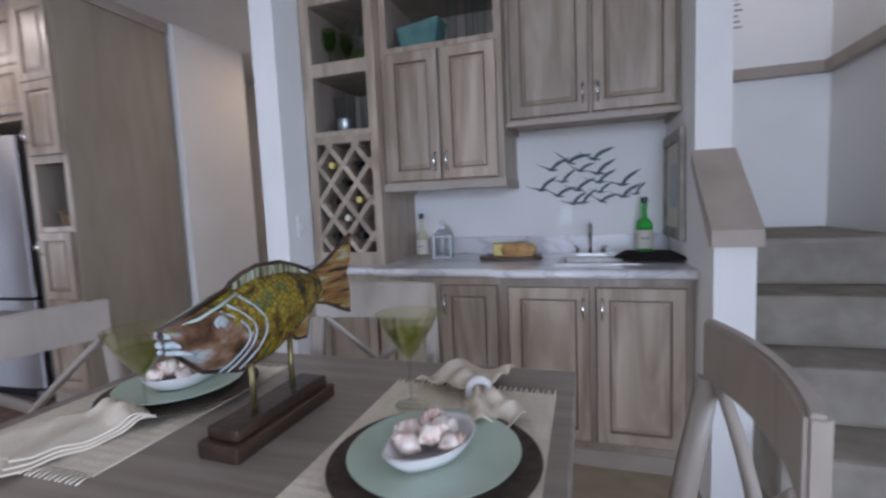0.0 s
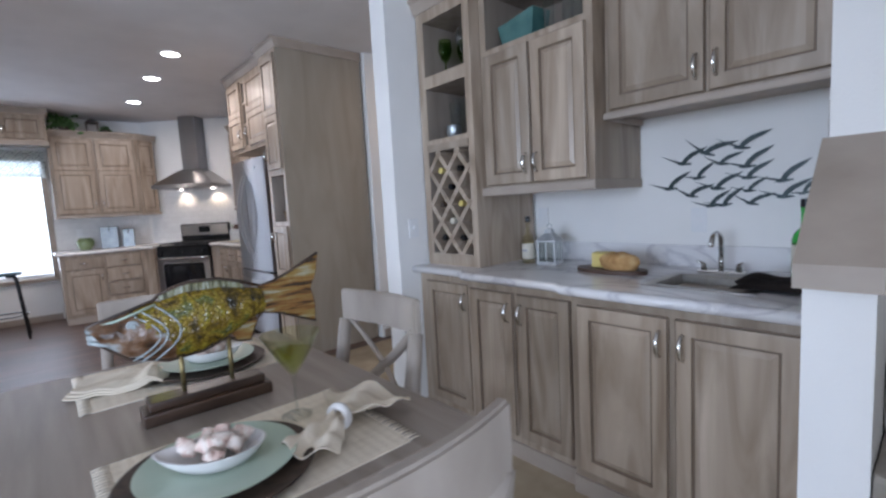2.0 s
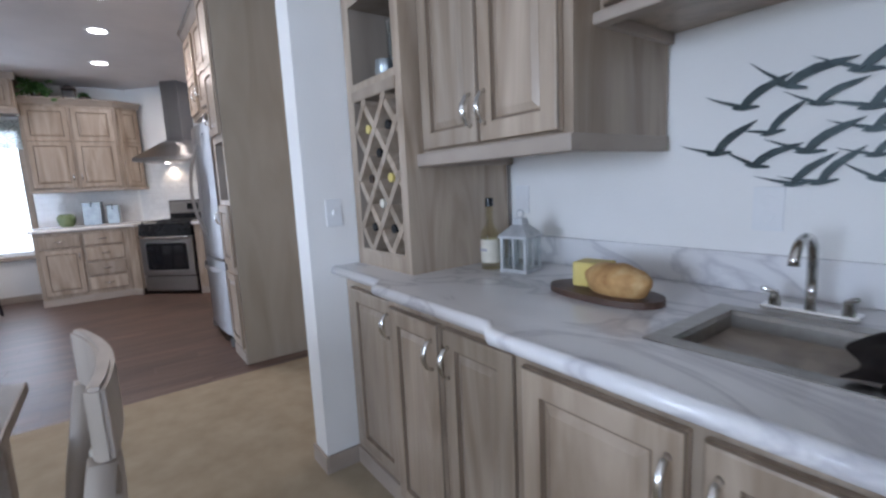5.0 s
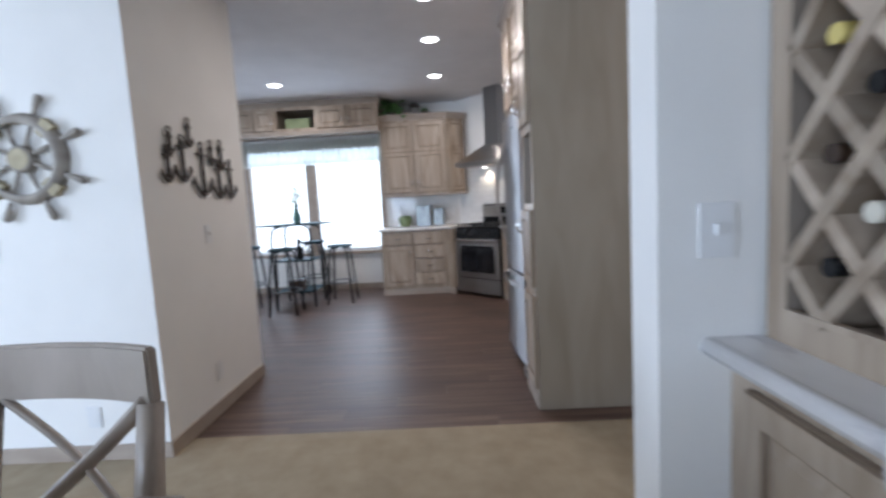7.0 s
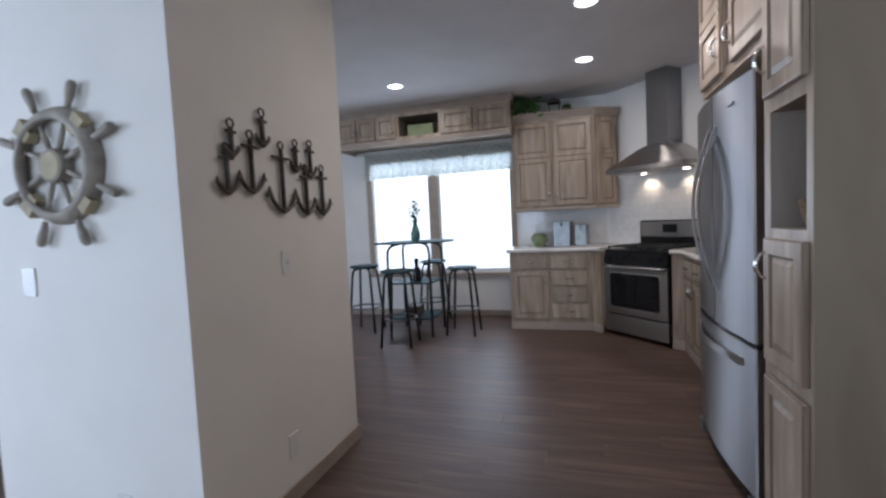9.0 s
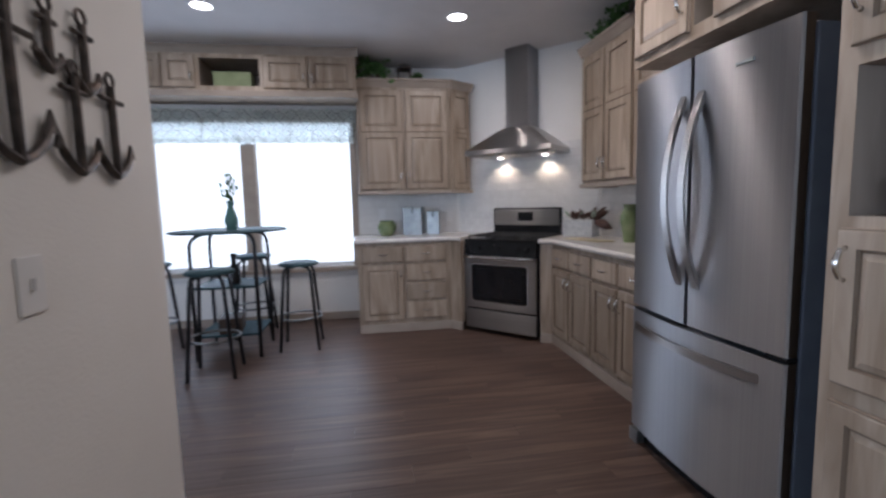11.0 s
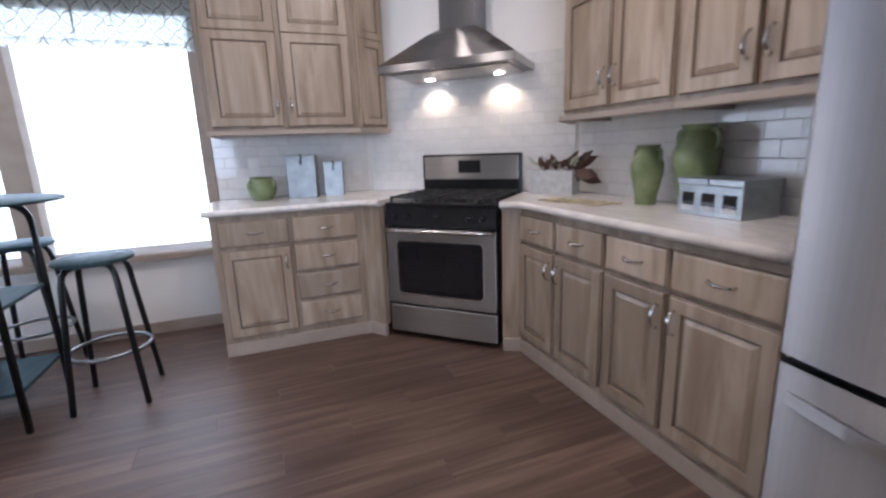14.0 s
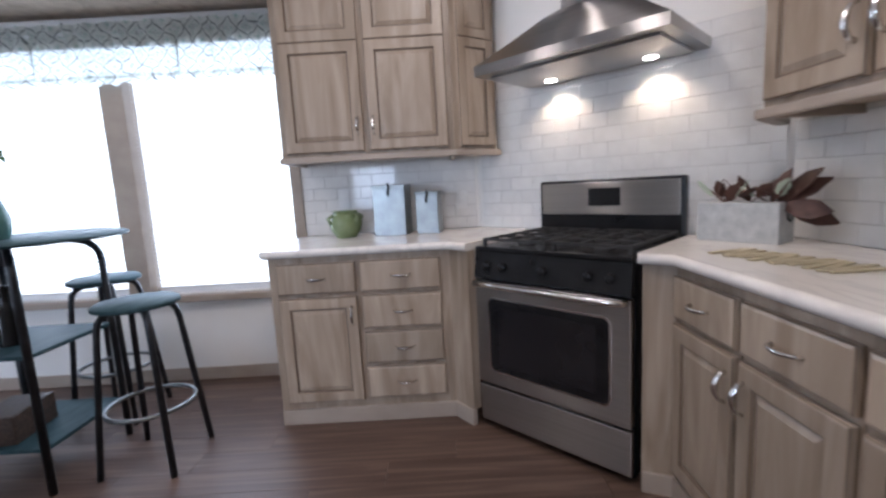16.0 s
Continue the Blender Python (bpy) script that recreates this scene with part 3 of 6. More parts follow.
def put_drawer(cab, x0, x1, z0, z1):
    d = part("drawer", drawer_bm(x1 - x0, z1 - z0), ["wood", "glaze"], cab)
    d.location = (x0, -0.003, z0)
    pull(d, (x1 - x0) / 2, (z1 - z0) / 2, upright=False)


def body_bm(w, d, z0, z1, niches=()):
    """A carcass in one shell; its niches are hollow, with a dark lining."""
    xs = sorted({0.0, w, *[v for n in niches for v in n[:2]]})
    zs = sorted({z0, z1, *[v for n in niches for v in n[2:4]]})
    ys = [0.0, d - 0.012, d] if niches else [0.0, d]
    bm, seen = bmesh.new(), {}

    def full(i, j, k):
        if not (0 <= i < len(xs) - 1 and 0 <= j < len(ys) - 1 and 0 <= k < len(zs) - 1):
            return False
        cx, cz = (xs[i] + xs[i + 1]) / 2, (zs[k] + zs[k + 1]) / 2
        return j == 1 or not any(n[0] < cx < n[1] and n[2] < cz < n[3] for n in niches)

    def vert(i, j, k):
        if (i, j, k) not in seen:
            seen[i, j, k] = bm.verts.new((xs[i], ys[j], zs[k]))
        return seen[i, j, k]

    for i in range(len(xs) - 1):
        for j in range(len(ys) - 1):
            for k in range(len(zs) - 1):
                if not full(i, j, k):
                    continue
                for (a, b, c), quad in (((-1, 0, 0), ((0, 0, 0), (0, 0, 1), (0, 1, 1), (0, 1, 0))), ((1, 0, 0), ((1, 0, 0), (1, 1, 0), (1, 1, 1), (1, 0, 1))), ((0, -1, 0), ((0, 0, 0), (1, 0, 0), (1, 0, 1), (0, 0, 1))), ((0, 1, 0), ((0, 1, 0), (0, 1, 1), (1, 1, 1), (1, 1, 0))), ((0, 0, -1), ((0, 0, 0), (0, 1, 0), (1, 1, 0), (1, 0, 0))), ((0, 0, 1), ((0, 0, 1), (1, 0, 1), (1, 1, 1), (0, 1, 1)))):
                    if not full(i + a, j + b, k + c):
                        f = bm.faces.new([vert(i + p, j + q, k + r) for p, q, r in quad])
                        inner = 0 <= i + a < len(xs) - 1 and 0 <= j + b < len(ys) - 1 and 0 <= k + c < len(zs) - 1
                        f.material_index = 1 if inner else 0
    return bm


def cabinet(label, w, d, z0, z1, m, niches=(), base=True, crown=0.0, foot=0.0, left_end=True):
    cab = thing("cabinet", label, "cabinet", m)
    part("body", body_bm(w, d, z0, z1, niches), ["wood", "inside"], cab)
    if base:
        part("base_moulding", bx(-0.002, w + 0.002, -0.012, 0.02, 0.0, 0.085, bevel=0.005), "trim", cab)
    if crown:
        bm = prism([(-0.045, z1 + crown), (-0.045, z1 + crown - 0.018), (-0.030, z1 + crown - 0.03), (-0.012, z1 + 0.012), (-0.006, z1), (0.02, z1), (0.02, z1 + crown)], -0.03, w + 0.03, plane="yz")
        part("crown", bm, ["trim", "glaze"], cab)
        for xa, xb in ((-0.03, 0.0), (w, w + 0.03)):
            part("crown_return", bx(xa, xb, 0.02, d, z1, z1 + crown), "trim", cab)
    if foot:
        part("light_rail", bx(-0.012, w + 0.012, -0.026, 0.022, z0 - foot, z0, bevel=0.006), "trim", cab)
        if d > 0.1:
            for xa, xb in ((-0.010, 0.016), (w - 0.016, w + 0.010)):
                part("side_rail", bx(xa, xb, 0.022, d * 0.99, z0 - foot, z0, bevel=0.004), "trim", cab)
    return cab


def south(x, y):
    return pose(x, y, 0, 0, 0, 0)


def eastward(x, y):
    return pose(x, y, 0, 0, 0, 90)


# bar base units; the front steps out twice towards the stairs
CT = 0.94
KCT = 0.945      # kitchen countertop
c = cabinet("greige maple bar base cabinet with one door", 0.455, 0.59, 0, CT - 0.038, south(-0.788, 3.255))
put_door(c, 0.075, 0.43, 0.125, 0.855)
c = cabinet("greige maple bar base cabinet with two doors", 0.665, 0.635, 0, CT - 0.038, south(-0.333, 3.21))
put_door(c, 0.03, 0.322, 0.125, 0.855, "r")
put_door(c, 0.35, 0.642, 0.125, 0.855, "l")
c = cabinet("greige maple sink base cabinet with two doors", 0.83, 0.67, 0, CT - 0.038, south(0.332, 3.175))
put_door(c, 0.035, 0.405, 0.125, 0.855, "r")
put_door(c, 0.43, 0.80, 0.125, 0.855, "l")
bar_top = thing("countertop", "white grey-veined marble-look bar countertop", "countertop")
bm = bmesh.new()
front = [(-0.788, 3.21), (-0.37, 3.21), (-0.31, 3.155), (0.27, 3.155), (0.32, 3.117), (1.163, 3.117)]
SX0, SX1, SY0, SY1 = 0.60, 0.95, 3.31, 3.63
prism(front + [(1.163, SY0), (-0.788, SY0)], CT - 0.037, CT, bm, plane="xy")
box(bm, -0.788, SX0, SY0, SY1, CT - 0.037, CT)
box(bm, SX1, 1.163, SY0, SY1, CT - 0.037, CT)
box(bm, -0.788, 1.163, SY1, 3.845, CT - 0.037, CT)
part("slab", bm, "marble", bar_top)
rim = tube([(x, y - 0.002, CT - 0.019) for x, y in front], 0.021, 10)
part("rolled_edge", rim, "marble", bar_top, smooth=True)
part("backsplash", bx(-0.33, 1.163, 3.828, 3.848, CT, CT + 0.105, bevel=0.004), "marble", bar_top)

# bar sink and tap
sink = thing("sink", "small stainless steel drop-in bar sink", "sink")
bm = bmesh.new()
for b in ((SX0 - 0.02, SX1 + 0.02, SY0 - 0.02, SY0 + 0.02), (SX0 - 0.02, SX1 + 0.02, SY1 - 0.02, SY1 + 0.02), (SX0 - 0.02, SX0 + 0.02, SY0 + 0.02, SY1 - 0.02), (SX1 - 0.02, SX1 + 0.02, SY0 + 0.02, SY1 - 0.02)):
    box(bm, *b, CT, CT + 0.003)
part("rim", bm, "sink_steel", sink)
bm = bmesh.new()
x0, x1, y0, y1 = SX0 + 0.015, SX1 - 0.015, SY0 + 0.015, SY1 - 0.015
prof = [(0.0, 0.003), (0.006, -0.01), (0.012, -0.13), (0.04, -0.15), (0.16, -0.155)]
prev = None
for ins, z in prof:
    cur = [bm.verts.new((a, b, CT + z)) for a, b in ((x0 + ins, y0 + ins), (x1 - ins, y0 + ins), (x1 - ins, y1 - ins), (x0 + ins, y1 - ins))]
    if prev:
        for k in range(4):
            bm.faces.new((prev[k], prev[(k + 1) % 4], cur[(k + 1) % 4], cur[k]))
    prev = cur
bm.faces.new(prev)
part("bowl", bm, "sink_steel", sink)
tap = thing("faucet", "curved satin steel bar faucet", "faucet", pose(0.748, 3.69, CT) @ Matrix.Diagonal((0.9, 0.9, 0.72, 1)))
part("deck_plate", bx(-0.10, 0.10, -0.03, 0.03, 0, 0.022, bevel=0.008), "chrome", tap)
part("spout", tube([(0, 0, 0.02), (0, 0, 0.15)] + arc((0, 0, 0.15), (0, 0.0, 0.26), (0, -0.07, 0.255), 6) + arc((0, -0.07, 0.255), (0, -0.13, 0.25), (0, -0.14, 0.18), 6), 0.012, 10), "chrome", tap, smooth=True)
for s in (-0.075, 0.075):
    part("lever", tube([(s, 0, 0.02), (s, -0.004, 0.06), (s * 1.25, -0.03, 0.075)], [0.015, 0.011, 0.007], 10), "chrome", tap, smooth=True)

# bar wall units
TW = 0.44
c = cabinet("tall bar wall cabinet with open shelves and a wine rack", TW, 0.50, CT, 2.43, south(-0.778, 3.32), [(0.06, TW - 0.05, 2.06, 2.37), (0.06, TW - 0.05, 1.69, 1.99), (0.055, TW - 0.045, 1.0, 1.62)], base=False, crown=0.085)
part("frame_strip", bx(0.05, TW - 0.04, -0.006, 0, 1.622, 1.662, bevel=0.003), "wood", c)
rack = part("wine_rack", bx(0.055, TW - 0.045, -0.004, 0.014, 1.0, 1.012), "wood", c)
rx0, rx1, rz0, rz1 = 0.055, TW - 0.045, 1.0, 1.62


def clip_line(x, z, s):
    """The part of the slanting line through (x, z) that lies in the rack."""
    pts = []
    for xx in (rx0, rx1):
        zz = z + s * (xx - x)
        if rz0 <= zz <= rz1:
            pts.append((xx, zz))
    for zz in (rz0, rz1):
        xx = x + (zz - z) / s
        if rx0 < xx < rx1:
            pts.append((xx, zz))
    return sorted(pts)[:: max(1, len(pts) - 1)] if len(pts) > 1 else None


for s in (1.25, -1.25):
    for k in range(-8, 14):
        e = clip_line(rx0, rz0 + k * 0.2 + (0.1 if s < 0 else -0.1), s)
        if not e or math.dist(*e) < 0.05:
            continue
        (xa, za), (xb, zb) = e
        L = math.dist(*e)
        t = bx(0, L, 0.0, 0.30, -0.0135, 0.0135)
        sl = part("slat", t, "wood", c)
        sl.matrix_local = Matrix.Translation((xa, 0.0 if s > 0 else 0.004, za)) @ Matrix.Rotation(-math.atan2(zb - za, xb - xa), 4, "Y")

c = cabinet("bar wall cabinet with an open shelf over two doors", 0.665, 0.445, 1.382, 2.44, south(-0.333, 3.395), [(0.04, 0.625, 2.11, 2.40)], base=False, crown=0.085, foot=0.045)
put_door(c, 0.03, 0.328, 1.39, 2.075, "r", False)
put_door(c, 0.338, 0.636, 1.39, 2.075, "l", False)
c = cabinet("bar wall cabinet with two wide doors above the sink", 0.83, 0.345, 1.675, 2.44, south(0.334, 3.50), base=False, crown=0.085, foot=0.03)
put_door(c, 0.02, 0.415, 1.685, 2.41, "r", False)
put_door(c, 0.43, 0.81, 1.685, 2.41, "l", False)

# kitchen: unit beside the window
LX = -6.16
c = cabinet("greige maple base cabinet with a door and four drawers", 0.93, 0.68, 0, KCT - 0.04, eastward(LX, 1.66))
put_drawer(c, 0.04, 0.445, 0.71, 0.87)
put_door(c, 0.04, 0.445, 0.125, 0.69, "r", True)
for za, zb in ((0.71, 0.87), (0.515, 0.69), (0.325, 0.495), (0.135, 0.305)):
    put_drawer(c, 0.47, 0.88, za, zb)
c = cabinet("greige maple wall cabinet with two doors", 0.955, 0.41, 1.42, 2.47, eastward(WEST + 0.415, 1.70), base=False, crown=0.08, foot=0.032)
put_double(c, 0.03, 0.462, 1.44, 2.44, 0.58, "r")
put_double(c, 0.492, 0.925, 1.44, 2.44, 0.58, "l")
e = cabinet("angled end wall cabinet beside the stove hood", 0.30, 0.02, 1.42, 2.47, pose(WEST + 0.413, 2.66, 0, 0, 0, 123), base=False, crown=0.08, foot=0.032)
put_double(e, 0.03, 0.27, 1.44, 2.44, 0.58, "")

# kitchen: rear run between stove and refrigerator
RY = 3.39
cells = [(-5.45, -5.09), (-5.09, -4.715), (-4.715, -4.36), (-4.36, -3.93)]
for k, (a, b) in enumerate(cells):
    c = cabinet("greige maple base cabinet with a drawer over a door", b - a, 0.60, 0, KCT - 0.04, south(a, RY))
    c["group"] = "rear base cabinets"
    g = 0.012
    put_drawer(c, g, b - a - g, 0.715, 0.868)
    put_door(c, g, b - a - g, 0.12, 0.695, "r" if k % 2 == 0 else "l", True)
    part("dark_joint", bx(b - a - 0.002, b - a + 0.001, -0.004, 0.0, 0.085, 0.86), "glaze", c)
UY = REAR - 0.335
for a, b in ((-5.41, -4.63), (-4.63, -3.94)):
    c = cabinet("greige maple wall cabinet with two doors", b - a, 0.33, 1.417, 2.475, south(a, UY), base=False, crown=0.08, foot=0.032)
    c["group"] = "rear wall cabinets"
    put_double(c, 0.02, (b - a) / 2 - 0.012, 1.44, 2.445, 0.58, "r")
    put_double(c, (b - a) / 2 + 0.012, b - a - 0.02, 1.44, 2.445, 0.58, "l")
c = cabinet("angled end of the rear wall cabinets", 0.36, 0.02, 1.417, 2.475, pose(-5.665, 3.90, 0, 0, 0, -45), base=False, crown=0.08, foot=0.032)

# kitchen countertops
kt = thing("countertop", "white marble-look kitchen countertop", "countertop")
pts = [(-6.845, 1.635), (LX + 0.025, 1.635), (LX + 0.025, 2.585), (-6.03, 2.665), (-6.42, 3.06), (-6.60, 3.05), (-6.845, 2.80)]
part("slab", prism(pts, KCT - 0.038, KCT, plane="xy"), "cream_marble", kt)
part("rolled_edge", tube([(-6.83, 1.640, KCT - 0.019), (LX + 0.01, 1.640, KCT - 0.019), (LX + 0.022, 1.655, KCT - 0.019), (LX + 0.022, 2.58, KCT - 0.019), (-6.035, 2.665, KCT - 0.019)], 0.0205, 10), "cream_marble", kt, smooth=True)
kt2 = thing("countertop", "white marble-look kitchen countertop", "countertop")
pts = [(-3.94, 3.975), (-3.94, 3.36), (-5.41, 3.36), (-5.495, 3.265), (-5.885, 3.66), (-5.86, 3.76), (-5.69, 3.975)]
part("slab", prism(pts, KCT - 0.038, KCT, plane="xy"), "cream_marble", kt2)
part("rolled_edge", tube([(-3.945, 3.362, KCT - 0.019), (-5.41, 3.362, KCT - 0.019), (-5.49, 3.27, KCT - 0.019)], 0.0205, 10), "cream_marble", kt2, smooth=True)
# fillers beside the stove
for a, b in (((LX, 2.59), (-6.045, 2.675)), ((-5.495, 3.285), (-5.45, RY))):
    d = Vector(b) - Vector(a)
    c = thing("cabinet_filler", "greige maple filler panel beside the stove", "cabinet", pose(a[0], a[1], 0, 0, 0, math.degrees(math.atan2(d.y, d.x))), group="stove fillers")
    part("panel", bx(0, d.length, 0, 0.05, 0.085, KCT - 0.04), "wood", c)
    part("base_moulding", bx(0, d.length, -0.01, 0.02, 0, 0.085, bevel=0.004), "trim", c)

# stove: local front at y = 0, facing -y
st = thing("stove", "stainless steel gas range with black cooktop", "stove", pose(-5.758, 2.968, 0, 0, 0, 45) @ Matrix.Translation((0, 0.02, 0)))
HW = 0.379
part("body", bx(-HW, HW, 0.03, 0.64, 0.03, 0.91), "black", st)
part("drawer_front", bx(-HW, HW, 0.0, 0.03, 0.045, 0.235, bevel=0.006), "steel_h", st)
dr = part("oven_door", bx(-HW, HW, -0.008, 0.03, 0.25, 0.765, bevel=0.007), "steel_h", st)


def soft_rect(x0, x1, z0, z1, r, n=5):
    """Outline of a rectangle with rounded corners."""
    corners = ((x1 - r, z1 - r, 0), (x0 + r, z1 - r, 90), (x0 + r, z0 + r, 180), (x1 - r, z0 + r, 270))
    return [(cx + r * math.cos(radians(a + 90 * k / n)), cz + r * math.sin(radians(a + 90 * k / n))) for cx, cz, a in corners for k in range(n + 1)]


# Thin chrome ring added for the bright reflection outlining the window.
part("window_trim", prism(soft_rect(-0.302, 0.302, 0.320, 0.690, 0.034), -0.0115, -0.0075), "chrome", dr)
part("window_frame", prism(soft_rect(-0.294, 0.294, 0.328, 0.682, 0.027), -0.0135, -0.0095), "black", dr)
part("window_glass", prism(soft_rect(-0.243, 0.243, 0.362, 0.648, 0.010), -0.0155, -0.012), "oven_glass", dr)
part("handle", tube([(-0.36, -0.005, 0.752), (-0.355, -0.045, 0.757), (-0.2, -0.055, 0.758), (0.2, -0.055, 0.758), (0.355, -0.045, 0.757), (0.36, -0.005, 0.752)], 0.015, 10), "chrome", dr, smooth=True)
part("control_panel", prism([(-0.012, 0.778), (0.03, 0.778), (0.05, 0.906), (0.008, 0.906)], -HW, HW, plane="yz"), "black", st)
for x in (-0.30, -0.21, 0.0, 0.21, 0.30):
    part("knob", lathe([(0, 0.0), (0.021, 0.0), (0.019, 0.022), (0.012, 0.028), (0, 0.028)], 14, None, pose(x, 0.0, 0.842, 98, 0, 0)), "black", st, smooth=True)
part("cooktop", bx(-HW, HW, 0.0, 0.64, 0.908, 0.928, bevel=0.006), "black", st)
for gx in (-0.19, 0.19):
    bm = bmesh.new()
    for x in (gx - 0.165, gx - 0.05, gx + 0.06, gx + 0.165):
        box(bm, x - 0.006, x + 0.006, 0.05, 0.56, 0.950, 0.962)
    for y in (0.05, 0.18, 0.305, 0.43, 0.56):
        box(bm, gx - 0.171, gx + 0.171, y - 0.006, y + 0.006, 0.952, 0.964)
    for x in (gx - 0.165, gx + 0.165):
        for y in (0.05, 0.56):
            box(bm, x - 0.008, x + 0.008, y - 0.008, y + 0.008, 0.926, 0.956)
    part("grate", bm, "iron", st)
    for y in (0.17, 0.44):
        part("burner", lathe([(0, 0.927), (0.05, 0.927), (0.048, 0.937), (0.033, 0.939), (0.033, 0.947), (0, 0.949)], 18, None, Matrix.Translation((gx, y, 0))), "iron", st, smooth=True)
bg = part("back_guard", bx(-HW, HW, 0.585, 0.645, 0.905, 1.215, bevel=0.012), "black", st)
part("steel_panel", bx(-HW + 0.018, HW - 0.018, 0.578, 0.586, 1.035, 1.20, bevel=0.003), "steel_h", bg)
part("display", bx(-0.085, 0.085, 0.574, 0.579, 1.08, 1.17, bevel=0.002), "black", bg)

# hood on the diagonal wall
hd = thing("range_hood", "stainless steel chimney range hood with two lit bulbs", "range hood", pose(-5.758, 2.968, 0, 0, 0, 45))
HB = 1.745
bm = bmesh.new()
lvl = [(-0.455, 0.16, HB), (-0.455, 0.16, HB + 0.045), (-0.33, 0.27, HB + 0.14), (-0.19, 0.37, HB + 0.24), (-0.125, 0.42, HB + 0.275)]
prev = None
for hx, fy, z in lvl:
    cur = [bm.verts.new(p) for p in ((hx, fy, z), (-hx, fy, z), (-hx, 0.655, z), (hx, 0.655, z))]
    if prev:
        for k in range(4):
            bm.faces.new((prev[k], prev[(k + 1) % 4], cur[(k + 1) % 4], cur[k]))
    else:
        bm.faces.new(cur)
    prev = cur
bmesh.ops.recalc_face_normals(bm, faces=bm.faces[:])
part("canopy", bm, "steel_h", hd)
part("chimney", bx(-0.122, 0.122, 0.42, 0.655, HB + 0.27, CEIL), "steel", hd)
part("filter", bx(-0.40, 0.40, 0.22, 0.62, HB - 0.012, HB, bevel=0.004), "steel_h", hd)
for x in (-0.25, 0.25):
    b = part("bulb", lathe([(0, HB - 0.0165), (0.028, HB - 0.0155), (0.034, HB - 0.0115)], 16, None, Matrix.Translation((x, 0.53, 0))), "bulb", hd, "lit warm halogen bulb", True)
    lamp("hood_spot", "SPOT", pose(-5.758, 2.968, 0, 0, 0, 45) @ look((x, 0.575, HB - 0.045), (x, 0.63, 1.2)), 5.0, (1.0, 0.76, 0.48), 0.02, spot=130)

# refrigerator
FX0, FX1, FY, FH = -3.815, -2.925, 3.145, 1.85
fr = thing("refrigerator", "stainless steel french door refrigerator", "refrigerator", south(FX0, FY))
FW = FX1 - FX0
part("case", bx(0.010, FW - 0.006, 0.058, 0.78, 0.04, FH - 0.02, bevel=0.008), "fridge_side", fr)


def bowed(x0, x1, z0, z1, bulge=0.036, thick=0.040):
    """A door with a faintly bowed front and softened upright edges."""
    n = 14
    prof = [(x0, 0.006)]
    for k in range(n + 1):
        x = x0 + 0.007 + (x1 - x0 - 0.014) * k / n
        u = (x - FW / 2) / (FW / 2)
        prof.append((x, -bulge * (1 - u * u)))
    prof.append((x1, 0.006))
    bm = prism(prof + [(x1, thick), (x0, thick)], z0, z1, None, plane="xy")
    for f in bm.faces:
        if abs(f.normal.z) < 0.5 and f.normal.y < -0.9:
            f.smooth = True
    return bm


def strap(a, mid, b, lo, hi, thick, plane):
    """A flat bar bent into a bow."""
    out = arc(a, mid, b, 18)
    if plane == "yz":
        inn = arc((a[0], a[1] + 0.05, 0), (mid[0] + thick, mid[1], 0), (b[0], b[1] - 0.05, 0), 18)
    else:
        inn = arc((a[0] + 0.05, a[1], 0), (mid[0], mid[1] + thick, 0), (b[0] - 0.05, b[1], 0), 18)
    return prism([(p[0], p[1]) for p in out] + [(p[0], p[1]) for p in reversed(inn)], lo, hi, None, plane=plane)


dl = part("left_door", bowed(0.0, FW / 2 - 0.004, 0.745, FH), "steel", fr)
drr = part("right_door", bowed(FW / 2 + 0.004, FW, 0.745, FH), "steel", fr)
fz = part("freezer_drawer", bowed(0.0, FW, 0.09, 0.722), "steel", fr)
part("grille", bx(0.02, FW - 0.02, 0.03, 0.1, 0.0, 0.075), "black", fr)
part("foot", bx(0.0, 0.07, -0.012, 0.05, 0.0, 0.07, bevel=0.006), "galv", fr)
part("foot", bx(FW - 0.07, FW, -0.012, 0.05, 0.0, 0.07, bevel=0.006), "galv", fr)
part("hinge", bx(FW - 0.09, FW - 0.004, 0.004, 0.05, 0.724, 0.743, bevel=0.004), "black", fr)
for s, dd in ((-1, dl), (1, drr)):
    x = FW / 2 + s * 0.052
    part("handle", strap((-0.032, 0.90, 0), (-0.205, 1.305, 0), (-0.032, 1.715, 0), x - 0.019, x + 0.019, 0.016, "yz"), "steel_h", dd, "bowed flat satin steel handle")
part("handle", strap((0.03, -0.008, 0), (FW / 2, -0.135, 0), (FW - 0.075, -0.008, 0), 0.622, 0.656, 0.014, "xy"), "steel_h", fz, "bowed flat satin steel handle")
part("maker_mark", bx(FW * 0.74, FW * 0.74 + 0.075, -0.031, -0.022, 1.752, 1.764), "galv", drr)

# pantry tower and the units over the refrigerator
PX0, PX1, PY = -2.81, -2.435, 3.142
pt = cabinet("tall pantry cabinet with a display nook", PX1 - PX0, 0.82, 0, 2.70, south(PX0, PY), [(0.055, 0.33, 1.225, 1.64)], crown=0.078)
put_door(pt, 0.045, 0.355, 0.12, 0.68, "", True)
put_door(pt, 0.045, 0.355, 0.735, 1.19, "l", True)
put_double(pt, 0.045, 0.355, 1.69, 2.66, 0.47, "l")
part("side_panel", bx(PX1 - PX0, PX1 - PX0 + 0.008, -0.003, 0.822, 0.006, 2.70), "panel", pt)
basket = solid("basket", lathe([(0, 0), (0.10, 0), (0.125, 0.10), (0.115, 0.10), (0.09, 0.01), (0, 0.01)], 20), "wicker", "round tan wicker basket in the pantry nook", "basket", pose(PX0 + 0.19, PY + 0.16, 1.225))
